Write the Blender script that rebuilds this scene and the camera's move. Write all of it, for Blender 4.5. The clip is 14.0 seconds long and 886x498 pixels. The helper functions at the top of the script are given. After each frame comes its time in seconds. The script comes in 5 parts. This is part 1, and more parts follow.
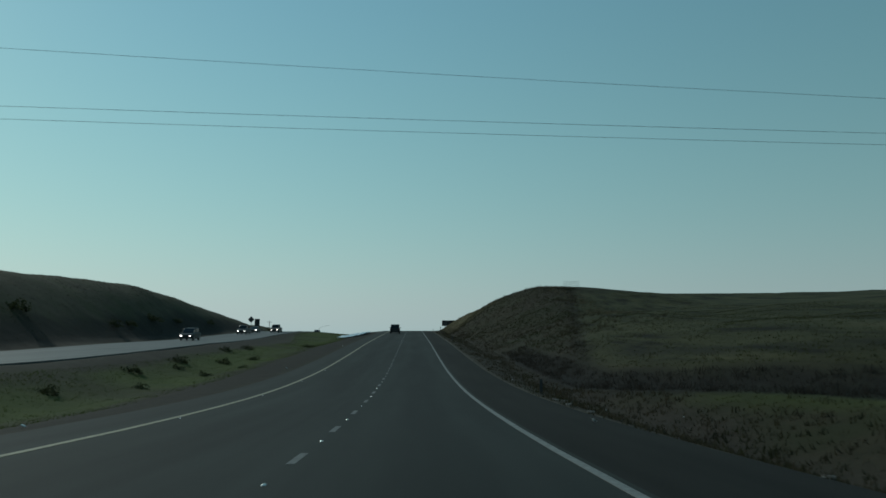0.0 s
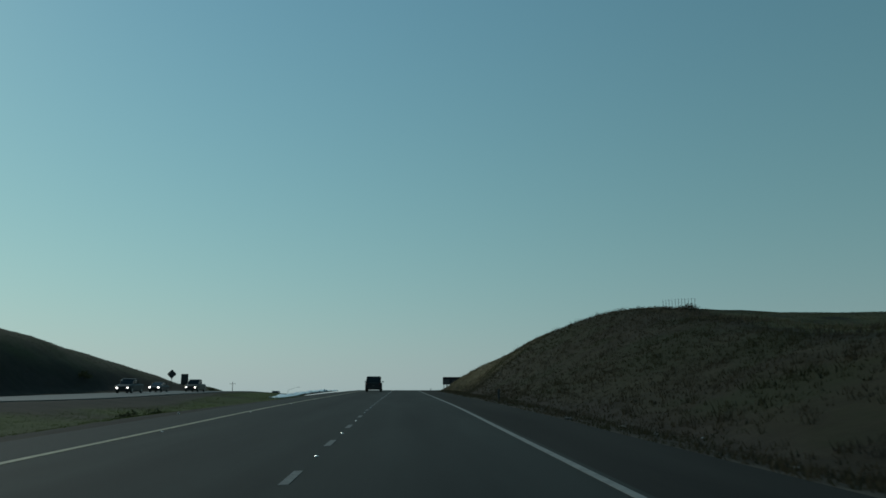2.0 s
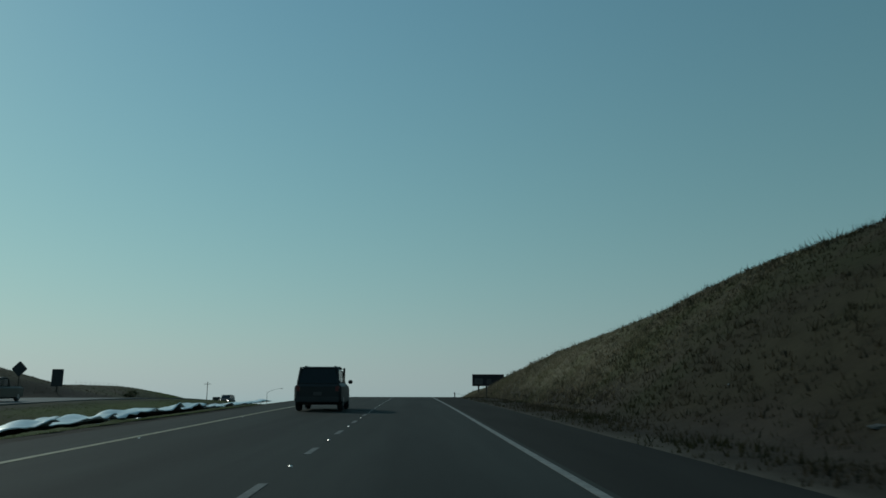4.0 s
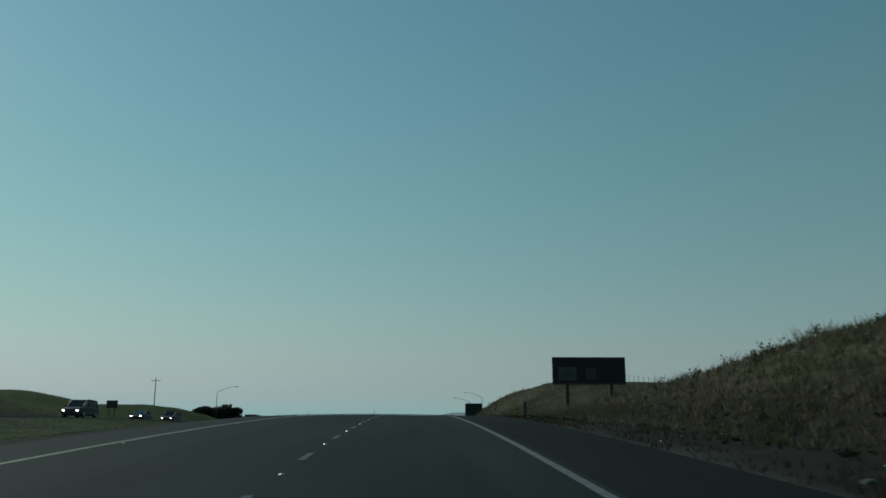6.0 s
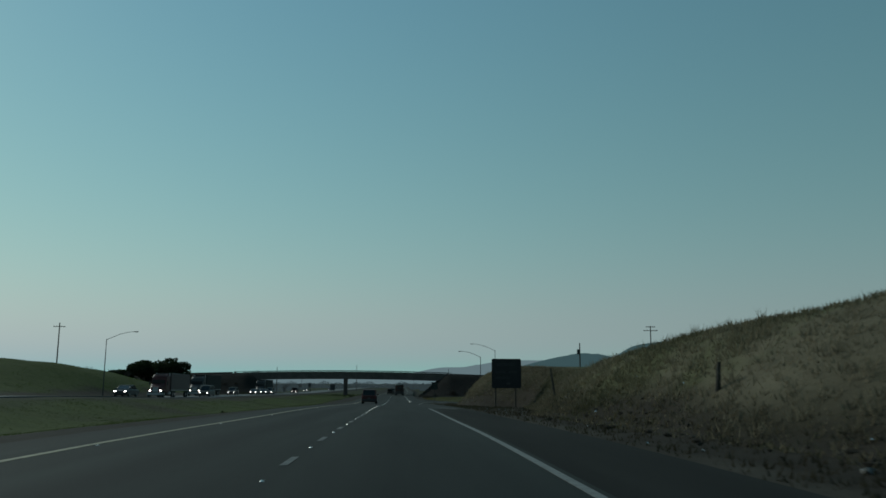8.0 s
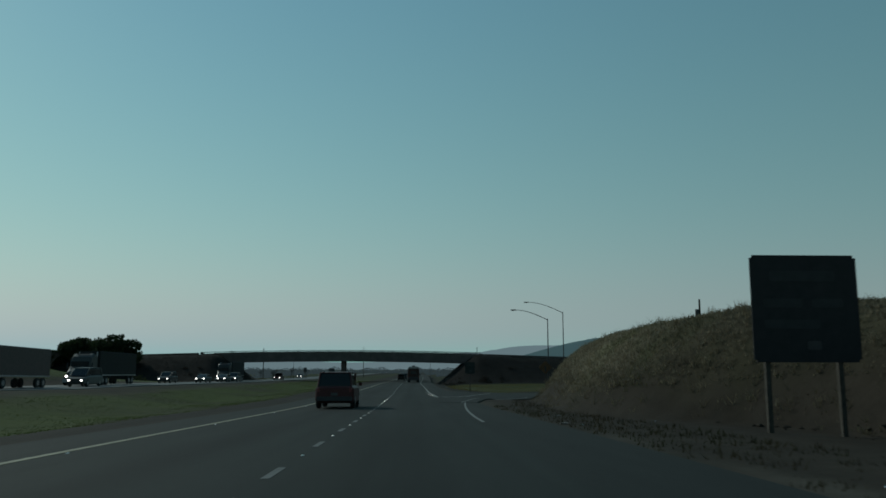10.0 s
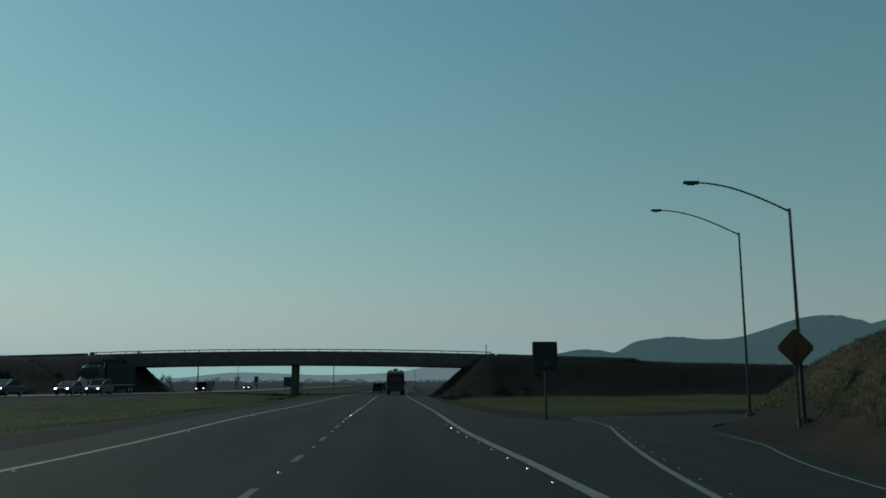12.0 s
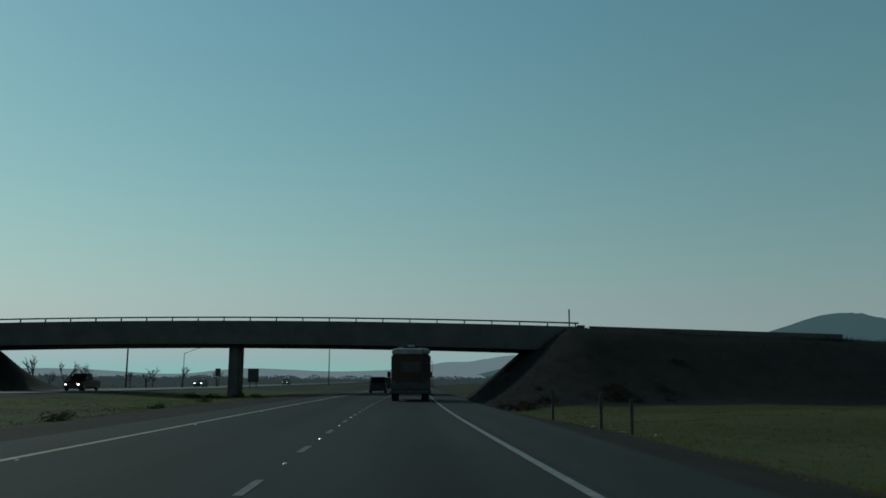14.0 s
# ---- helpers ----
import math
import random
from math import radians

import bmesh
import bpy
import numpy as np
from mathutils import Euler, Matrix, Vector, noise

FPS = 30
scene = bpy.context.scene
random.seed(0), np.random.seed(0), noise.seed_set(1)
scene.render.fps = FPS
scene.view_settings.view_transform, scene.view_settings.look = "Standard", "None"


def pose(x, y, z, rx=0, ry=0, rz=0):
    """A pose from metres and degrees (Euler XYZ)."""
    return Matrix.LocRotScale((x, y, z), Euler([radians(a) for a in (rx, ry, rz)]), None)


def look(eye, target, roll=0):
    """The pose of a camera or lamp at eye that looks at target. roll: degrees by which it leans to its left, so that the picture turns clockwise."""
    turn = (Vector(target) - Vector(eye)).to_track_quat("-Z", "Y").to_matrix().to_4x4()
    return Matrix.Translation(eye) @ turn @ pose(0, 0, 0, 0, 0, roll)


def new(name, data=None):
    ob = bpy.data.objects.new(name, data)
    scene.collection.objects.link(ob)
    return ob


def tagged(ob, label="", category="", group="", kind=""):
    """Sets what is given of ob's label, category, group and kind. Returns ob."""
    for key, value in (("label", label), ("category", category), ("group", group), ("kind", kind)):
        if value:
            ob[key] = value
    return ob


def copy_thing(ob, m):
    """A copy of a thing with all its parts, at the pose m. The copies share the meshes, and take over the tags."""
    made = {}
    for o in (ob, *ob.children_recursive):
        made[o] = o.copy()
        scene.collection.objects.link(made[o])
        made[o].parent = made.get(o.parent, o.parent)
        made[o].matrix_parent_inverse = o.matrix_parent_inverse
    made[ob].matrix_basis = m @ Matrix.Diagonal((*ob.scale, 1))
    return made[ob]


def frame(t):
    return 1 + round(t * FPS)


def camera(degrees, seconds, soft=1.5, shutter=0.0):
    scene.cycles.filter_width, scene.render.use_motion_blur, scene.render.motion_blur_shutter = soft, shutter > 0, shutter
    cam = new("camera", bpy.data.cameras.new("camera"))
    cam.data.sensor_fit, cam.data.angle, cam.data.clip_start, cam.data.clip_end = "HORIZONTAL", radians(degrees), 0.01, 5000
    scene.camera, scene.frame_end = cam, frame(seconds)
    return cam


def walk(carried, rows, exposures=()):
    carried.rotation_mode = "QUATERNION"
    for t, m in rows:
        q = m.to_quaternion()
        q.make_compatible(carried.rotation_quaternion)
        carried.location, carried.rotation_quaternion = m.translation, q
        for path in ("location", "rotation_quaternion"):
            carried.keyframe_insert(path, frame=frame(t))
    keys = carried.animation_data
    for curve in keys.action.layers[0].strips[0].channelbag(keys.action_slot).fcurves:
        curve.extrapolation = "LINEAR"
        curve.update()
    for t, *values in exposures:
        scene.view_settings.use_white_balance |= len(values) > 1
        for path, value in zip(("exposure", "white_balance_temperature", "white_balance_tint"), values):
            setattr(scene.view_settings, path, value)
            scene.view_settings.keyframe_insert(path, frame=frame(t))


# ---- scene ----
cam = camera(57.0, 14.0, soft=1.6, shutter=0.1)
PATH = [
    (0.0, (0.000, -0.000, 1.050), (0.357, 9.893, 2.466), -0.07),
    (0.5, (-0.093, 15.793, 0.936), (0.235, 25.654, 2.567), 0.14),
    (1.0, (-0.243, 31.567, 1.144), (0.079, 41.380, 3.041), 0.05),
    (1.5, (-0.324, 47.315, 1.733), (0.109, 57.079, 3.849), 0.09),
    (2.0, (-0.254, 63.037, 2.615), (0.227, 72.781, 4.809), -0.05),
    (2.5, (-0.126, 78.749, 3.580), (0.400, 88.489, 5.785), -0.23),
    (3.0, (-0.001, 94.449, 4.569), (0.477, 104.165, 6.887), 0.08),
    (3.5, (0.058, 110.154, 5.505), (0.433, 119.901, 7.708), 0.00),
    (4.0, (0.071, 125.863, 6.396), (0.445, 135.612, 8.589), 0.00),
    (4.5, (0.055, 141.572, 7.300), (0.429, 151.320, 9.498), 0.00),
    (5.0, (0.030, 157.283, 8.208), (0.404, 167.032, 10.400), 0.00),
    (5.5, (0.014, 172.998, 9.094), (0.448, 182.751, 11.258), 0.28),
    (6.0, (0.027, 188.718, 9.939), (0.418, 198.476, 12.092), -0.06),
    (6.5, (0.059, 204.396, 10.756), (0.451, 214.164, 12.863), -0.06),
    (7.0, (0.016, 220.113, 11.383), (0.373, 229.884, 13.482), -0.26),
    (7.5, (0.000, 235.866, 11.779), (0.523, 245.695, 13.548), -0.05),
    (8.0, (0.100, 251.655, 11.843), (0.639, 261.507, 13.466), 0.20),
    (8.5, (0.236, 267.470, 11.812), (0.706, 277.335, 13.378), 0.04),
    (9.0, (0.337, 283.280, 11.624), (0.747, 293.155, 13.143), 0.46),
    (9.5, (0.348, 299.046, 11.435), (0.727, 308.928, 12.925), 0.00),
    (10.0, (0.299, 314.771, 11.167), (0.679, 324.657, 12.622), 0.00),
    (10.5, (0.223, 330.454, 10.870), (0.603, 340.343, 12.308), 0.00),
    (11.0, (0.152, 346.095, 10.548), (0.532, 355.983, 11.989), 0.00),
    (11.5, (0.117, 361.690, 10.261), (0.562, 371.577, 11.693), -0.13),
    (11.9, (0.139, 374.133, 10.132), (0.737, 384.002, 11.632), -0.06),
    (12.0, (0.142, 377.251, 10.096), (0.765, 387.101, 11.702), -0.12),
    (12.2, (0.145, 383.497, 10.015), (0.779, 393.364, 11.594), 0.03),
    (12.5, (0.143, 392.892, 9.902), (0.786, 402.735, 11.545), -0.06),
    (12.8, (0.217, 402.308, 9.917), (0.689, 412.173, 11.486), -0.02),
    (13.0, (0.274, 408.591, 9.902), (0.616, 418.456, 11.507), 0.33),
    (13.5, (0.283, 424.313, 9.798), (0.676, 434.187, 11.331), 0.18),
    (14.0, (0.118, 440.029, 9.706), (0.621, 449.892, 11.279), 0.21),
]
walk(cam, [(t, look(e, g, r)) for t, e, g, r in PATH], [(0.0, 0.31), (1.2, 0.20), (3.0, 0.10), (6.0, 0.01), (9.0, 0.06), (14.0, 0.06)])

# ---- light ----
SUN_AZ, SUN_EL = 46.0, 30.0  # degrees to the left of the road's direction, and up
world = bpy.data.worlds.new("sky")
scene.world = world
world.use_nodes = True
wn = world.node_tree
wn.nodes.clear()
sky = wn.nodes.new("ShaderNodeTexSky")
sky.sky_type, sky.sun_disc = "NISHITA", False
sky.sun_elevation, sky.sun_rotation = radians(SUN_EL), radians(-SUN_AZ)
sky.air_density, sky.dust_density, sky.ozone_density, sky.altitude = 2.57, 0.39, 3.59, 628
bg = wn.nodes.new("ShaderNodeBackground")
bg.inputs["Strength"].default_value = 0.0585
wout = wn.nodes.new("ShaderNodeOutputWorld")


def sky_mix(mode, fac, a_, b_):
    m = wn.nodes.new("ShaderNodeMix")
    m.data_type, m.blend_type = "RGBA", mode
    for sock, val in zip((m.inputs[0], m.inputs[6], m.inputs[7]), (fac, a_, b_)):
        if isinstance(val, (float, tuple)):
            sock.default_value = val
        else:
            wn.links.new(val, sock)
    return m.outputs[2]


def sky_math(op, a_, b_):
    m = wn.nodes.new("ShaderNodeMath")
    m.operation = op
    for sock, val in zip(m.inputs, (a_, b_)):
        if isinstance(val, float):
            sock.default_value = val
        else:
            wn.links.new(val, sock)
    return m.outputs[0]


# a cool cast, ground haze that pales the sky towards the horizon, and an even dusty veil
height = wn.nodes.new("ShaderNodeSeparateXYZ")
wn.links.new(wn.nodes.new("ShaderNodeTexCoord").outputs["Generated"], height.inputs[0])
rise = sky_math("SUBTRACT", 1.0, sky_math("MAXIMUM", height.outputs[2], 0.0))
tone = sky_mix("MULTIPLY", 1.0, sky.outputs[0], (0.644, 0.930, 1.0, 1.0))
tone = sky_mix("MIX", sky_math("POWER", rise, 29.0), tone, (3.22, 7.9, 0.06, 1.0))
tilt = sky_math("SUBTRACT", 1.0, sky_math("MULTIPLY", height.outputs[0], 0.35))
tone = sky_mix("ADD", sky_math("MULTIPLY", tilt, sky_math("POWER", rise, 8.0)), tone, (0.13, 0.0, 6.8, 1.0))
tone = sky_mix("ADD", 1.0, tone, (0.0, 0.24, 0.0, 1.0))
wn.links.new(tone, bg.inputs[0])
wn.links.new(bg.outputs[0], wout.inputs[0])
sun = new("sun", bpy.data.lights.new("sun", "SUN"))
sun.data.energy, sun.data.angle, sun.data.color = 1.3, radians(0.6), (0.86, 0.93, 0.83)
a, e = radians(SUN_AZ), radians(SUN_EL)
sun.matrix_world = look((-300 * math.sin(a) * math.cos(e), 300 * math.cos(a) * math.cos(e), 300 * math.sin(e)), (0, 0, 0))

# ---- materials ----
def mat(name, build):
    m = bpy.data.materials.new(name)
    m.use_nodes = True
    nt = m.node_tree
    build(nt, nt.nodes["Principled BSDF"])
    return m


def coords(nt, kind="Object"):
    return nt.nodes.new("ShaderNodeTexCoord").outputs[kind]


def noise_tex(nt, vec, scale, detail=4.0, rough=0.55, stretch=None):
    if stretch:
        mp = nt.nodes.new("ShaderNodeMapping")
        mp.inputs["Scale"].default_value = stretch
        nt.links.new(vec, mp.inputs["Vector"])
        vec = mp.outputs[0]
    n = nt.nodes.new("ShaderNodeTexNoise")
    n.inputs["Scale"].default_value, n.inputs["Detail"].default_value, n.inputs["Roughness"].default_value = scale, detail, rough
    nt.links.new(vec, n.inputs["Vector"])
    return n.outputs["Fac"]


def ramp(nt, fac, stops):
    r = nt.nodes.new("ShaderNodeValToRGB")
    el = r.color_ramp.elements
    while len(el) < len(stops):
        el.new(0.5)
    for e_, (p, c) in zip(el, stops):
        e_.position, e_.color = p, (*c, 1)
    nt.links.new(fac, r.inputs[0])
    return r.outputs[0]


def mix(nt, fac, a_, b_, mode="MIX"):
    m = nt.nodes.new("ShaderNodeMix")
    m.data_type, m.blend_type = "RGBA", mode
    for sock, val in ((m.inputs[0], fac), (m.inputs[6], a_), (m.inputs[7], b_)):
        if isinstance(val, (int, float)):
            sock.default_value = val
        elif isinstance(val, tuple):
            sock.default_value = (*val, 1)
        else:
            nt.links.new(val, sock)
    return m.outputs[2]


def bump(nt, bsdf, height, strength=0.3, distance=0.02):
    b = nt.nodes.new("ShaderNodeBump")
    b.inputs["Strength"].default_value, b.inputs["Distance"].default_value = strength, distance
    nt.links.new(height, b.inputs["Height"])
    nt.links.new(b.outputs[0], bsdf.inputs["Normal"])


def plain(name, c, rough=0.6, metal=0.0, vary=0.25, scale=3.0, spec=0.5):
    """Paint or metal with faint mottling and grime."""
    def build(nt, p):
        v = coords(nt)
        n = noise_tex(nt, v, scale, 6)
        lo = tuple(max(0.0, x * (1 - vary)) for x in c)
        hi = tuple(min(1.0, x * (1 + vary)) for x in c)
        nt.links.new(ramp(nt, n, [(0.3, lo), (0.7, hi)]), p.inputs["Base Color"])
        p.inputs["Roughness"].default_value, p.inputs["Metallic"].default_value = rough, metal
        p.inputs["Specular IOR Level"].default_value = spec
    return mat(name, build)


def asphalt(name, lo, hi, stripes, lanes=False, rough=1.0, spec=0.08):
    def build(nt, p):
        v = coords(nt)
        fine = noise_tex(nt, v, 60, 3, 0.7)
        broad = noise_tex(nt, v, 0.25, 5, 0.6, (2.5, 0.25, 1))
        streak = noise_tex(nt, v, stripes, 3, 0.5, (1, 0.01, 1))
        c = ramp(nt, broad, [(0.3, lo), (0.7, hi)])
        c = mix(nt, 0.5, c, ramp(nt, streak, [(0.35, (0.55, 0.55, 0.55)), (0.65, (1, 1, 1))]), "MULTIPLY")
        c = mix(nt, 0.35, c, ramp(nt, fine, [(0.3, (0.6, 0.6, 0.6)), (0.7, (1, 1, 1))]), "MULTIPLY")
        if lanes:
            # oil-darkened strip along the middle of each lane
            sp = nt.nodes.new("ShaderNodeSeparateXYZ")
            nt.links.new(v, sp.inputs[0])
            turn = nt.nodes.new("ShaderNodeMath")
            turn.operation = "MULTIPLY_ADD"
            turn.inputs[1].default_value, turn.inputs[2].default_value = 2 * math.pi / 3.66, -0.46
            nt.links.new(sp.outputs[0], turn.inputs[0])
            cs = nt.nodes.new("ShaderNodeMath")
            cs.operation = "COSINE"
            nt.links.new(turn.outputs[0], cs.inputs[0])
            c = mix(nt, 0.75, c, ramp(nt, cs.outputs[0], [(0.1, (1, 1, 1)), (0.95, (0.72, 0.72, 0.73))]), "MULTIPLY")
        nt.links.new(c, p.inputs["Base Color"])
        p.inputs["Roughness"].default_value = rough
        p.inputs["Specular IOR Level"].default_value = spec
        bump(nt, p, fine, 0.25, 0.01)
    return mat(name, build)


def weed_patches(nt, v):
    """Irregular patches, metres across, where greener weeds take over from dry grass."""
    return ramp(nt, noise_tex(nt, v, 0.16, 5, 0.62), [(0.47, (0, 0, 0)), (0.60, (1, 1, 1))])


def grass_ground(nt, p):
    v = coords(nt)
    z = nt.nodes.new("ShaderNodeAttribute")
    z.attribute_name = "zones"
    sep = nt.nodes.new("ShaderNodeSeparateColor")
    nt.links.new(z.outputs["Color"], sep.inputs[0])
    n1 = noise_tex(nt, v, 0.05, 6, 0.6)
    n2 = noise_tex(nt, v, 0.5, 6, 0.65)
    n3 = noise_tex(nt, v, 5.0, 5, 0.7)
    n4 = noise_tex(nt, v, 25.0, 3, 0.7)
    dry = ramp(nt, n2, [(0.3, (0.033, 0.0255, 0.0165)), (0.5, (0.043, 0.034, 0.0215)), (0.72, (0.058, 0.046, 0.029))])
    dull = ramp(nt, n2, [(0.3, (0.034, 0.029, 0.016)), (0.7, (0.056, 0.048, 0.027))])
    lush = ramp(nt, n2, [(0.3, (0.046, 0.062, 0.012)), (0.7, (0.072, 0.088, 0.019))])
    soil = ramp(nt, n2, [(0.3, (0.034, 0.026, 0.0195)), (0.7, (0.058, 0.045, 0.034))])
    # scrub tone, dark enough to include the shade on the embankment faces
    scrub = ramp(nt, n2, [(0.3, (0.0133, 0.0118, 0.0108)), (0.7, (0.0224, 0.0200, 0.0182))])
    c = mix(nt, ramp(nt, n1, [(0.42, (0, 0, 0)), (0.6, (1, 1, 1))]), dry, dull)
    c = mix(nt, weed_patches(nt, v), c, (0.038, 0.036, 0.018))
    ta = nt.nodes.new("ShaderNodeAttribute")
    ta.attribute_name = "tan"
    tan = ramp(nt, n2, [(0.3, (0.145, 0.119, 0.078)), (0.7, (0.195, 0.160, 0.105))])
    tan = mix(nt, weed_patches(nt, v), tan, (0.135, 0.128, 0.064))
    c = mix(nt, ta.outputs["Fac"], c, tan)
    pa = nt.nodes.new("ShaderNodeAttribute")
    pa.attribute_name = "pasture"
    trod = noise_tex(nt, v, 1.0, 6, 0.62, (0.55, 0.035, 0.9))
    pasture = ramp(nt, trod, [(0.36, (0.020, 0.018, 0.012)), (0.46, (0.048, 0.046, 0.023)), (0.58, (0.066, 0.062, 0.031)), (0.72, (0.088, 0.076, 0.041))])
    c = mix(nt, pa.outputs["Fac"], c, pasture)
    c = mix(nt, sep.outputs[1], c, lush)
    c = mix(nt, sep.outputs[0], c, soil)
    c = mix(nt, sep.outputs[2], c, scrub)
    dust = ramp(nt, n2, [(0.3, (0.085, 0.072, 0.057)), (0.7, (0.14, 0.12, 0.096))])
    c = mix(nt, z.outputs["Alpha"], c, dust)
    c = mix(nt, 0.4, c, ramp(nt, n3, [(0.32, (0.6, 0.6, 0.6)), (0.62, (1, 1, 1))]), "MULTIPLY")
    c = mix(nt, 0.35, c, ramp(nt, n4, [(0.3, (0.5, 0.5, 0.5)), (0.7, (1, 1, 1))]), "MULTIPLY")
    nt.links.new(c, p.inputs["Base Color"])
    p.inputs["Roughness"].default_value, p.inputs["Specular IOR Level"].default_value = 0.95, 0.08
    bump(nt, p, n3, 0.3, 0.08)


M_GRASS = mat("grass_ground", grass_ground)
M_ROAD = asphalt("asphalt_lane", (0.0226, 0.0249, 0.0227), (0.0362, 0.0397, 0.0364), 1.4, True, 0.88, 0.12)
M_SHOULDER = asphalt("asphalt_shoulder", (0.0205, 0.0195, 0.0175), (0.0325, 0.031, 0.028), 0.9)
M_RAMP = asphalt("asphalt_ramp", (0.0205, 0.0217, 0.0197), (0.032, 0.034, 0.031), 1.1, False, 0.9, 0.15)
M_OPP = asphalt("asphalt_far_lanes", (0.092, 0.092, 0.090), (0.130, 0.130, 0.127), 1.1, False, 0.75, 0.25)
M_WHITE = plain("road_paint_white", (0.155, 0.155, 0.145), 0.8, vary=0.35, scale=8)
M_DASH = plain("road_paint_worn", (0.092, 0.092, 0.088), 0.8, vary=0.4, scale=8)
M_DUST = plain("roadside_dust", (0.062, 0.056, 0.047), 0.95, vary=0.4, scale=5, spec=0.1)
M_YELLOW = plain("road_paint_yellow", (0.25, 0.215, 0.14), 0.8, vary=0.35, scale=8)
M_CONC = plain("concrete", (0.092, 0.076, 0.071), 0.9, vary=0.2, scale=0.6, spec=0.2)
M_STEEL = plain("galvanised_steel", (0.30, 0.31, 0.32), 0.5, 0.7)
M_DARKSTEEL = plain("dark_steel", (0.03, 0.03, 0.032), 0.75, 0.0)
# sign colours are lowered to hold the shade of their backlit faces
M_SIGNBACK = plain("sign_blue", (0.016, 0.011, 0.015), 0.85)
M_SIGNDARK = plain("sign_backlit_dark", (0.016, 0.0145, 0.0155), 0.85)
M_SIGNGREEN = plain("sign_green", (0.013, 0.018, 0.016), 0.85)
M_SIGNYEL = plain("sign_yellow", (0.10, 0.042, 0.013), 0.8)
M_WOOD = plain("weathered_wood", (0.05, 0.04, 0.03), 0.9, vary=0.35, scale=5)

# ---- lie of the land ----
def table(rows):
    a_ = np.array(rows, float)

    def at(y, k=1):
        y = np.asarray(y, float)
        i = np.clip(np.searchsorted(a_[:, 0], y, side="right") - 1, 0, len(a_) - 2)
        u = np.clip((y - a_[i, 0]) / (a_[i + 1, 0] - a_[i, 0]), 0, 1)
        m = np.gradient(a_[:, k], a_[:, 0])
        h = a_[i + 1, 0] - a_[i, 0]
        return ((2 * u**3 - 3 * u**2 + 1) * a_[i, k] + (u**3 - 2 * u**2 + u) * h * m[i]
                + (-2 * u**3 + 3 * u**2) * a_[i + 1, k] + (u**3 - u**2) * h * m[i + 1])
    return at


# height of the near carriageway along y
road_z = table([
    (-300, 4), (-120, 1.2), (-50, 0.3), (-15, 0), (-0, -0.05), (15.8, -0.16),
    (31.6, 0.04), (47.3, 0.63), (63, 1.51), (78.7, 2.48), (94.4, 3.47), (110.2, 4.4),
    (125.9, 5.3), (141.6, 6.2), (157.3, 7.11), (173, 7.99), (188.7, 8.84), (204.4, 9.66),
    (220.1, 10.28), (235.9, 10.68), (251.7, 10.74), (267.5, 10.71), (283.3, 10.52), (299, 10.33),
    (314.8, 10.07), (330.5, 9.77), (346.1, 9.45), (361.7, 9.16), (377.3, 9), (392.9, 8.8),
    (408.6, 8.8), (424.3, 8.7), (440, 8.61), (470, 8.43), (500, 8.28), (530, 8.15),
    (570, 8.02), (650, 7.9), (800, 7.7), (5000, 7.2)])
road_x = table([
    (-300, -0.1), (50, -0.05), (200, -0.09), (260, 0.02), (380, 0.02), (430, 0.03),
    (475, 0.02), (500, 0.4), (540, 1.2), (600, 2.2), (700, 3.5), (900, 4),
    (5000, 4)])
# far carriageway: middle, height over the near one
opp = table([
    (-300, -27, 0.7), (45, -27, 0.7), (90, -28.5, 0.2), (120, -30, -0.2), (170, -33, -0.3), (250, -33.5, 0.1),
    (340, -34, 0.8), (384, -36, 0.6), (450, -36, 0.4), (520, -36, 0.2), (700, -36, 0), (5000, -36, 0)])
# right bank: toe (offset, height over the road), crest (offset, height), height at 60 m
right_bank = table([
    (-300, 8, -0.6, 22, 3, 8), (0, 8, -0.7, 22, 1.2, 7), (40, 8, -0.6, 22, 3.32, 8.32), (80, 8, -0.3, 24, 5.99, 9.39), (108, 7.5, 0, 25, 8.42, 10.82), (124, 7.2, 0.1, 25.5, 11.23, 12.23),
    (138, 7, 0.2, 26, 13.85, 12.75), (148, 7, 0.2, 24.3, 15.29, 12.99), (160, 7.5, 0.2, 22, 15.35, 13.05), (180, 7.9, 0.2, 18, 14.2, 13.25), (205, 8, 0.2, 12.5, 12.88, 13.58), (215, 7.6, 0.2, 10.3, 11.84, 13.14),
    (224, 7.2, 0.2, 9.8, 11.29, 12.89), (236, 7.5, 0.2, 11, 11.25, 12.75), (250, 8, 0.2, 15, 12.07, 12.87)])
right_bank_b = table([
    (250, 8, 0.2, 15, 12.07, 12.87), (262, 7.5, 0.2, 18, 13.57, 13.37), (272, 7, 0.2, 16, 14.56, 13.66), (281, 7, 0.2, 13, 14.13, 13.73), (290, 7, 0.2, 11.5, 13.2, 13.75), (299, 8.5, 0.2, 12.5, 13.05, 13.75),
    (312, 10, 0.2, 14.5, 12.15, 13.75), (326, 12.5, 0.1, 17, 12.65, 14.05), (340, 13.2, 0, 17, 13.35, 14.35), (352, 9, 0, 14.5, 13.65, 14.75), (372, 9, 0.1, 14, 13.08, 14.68)])
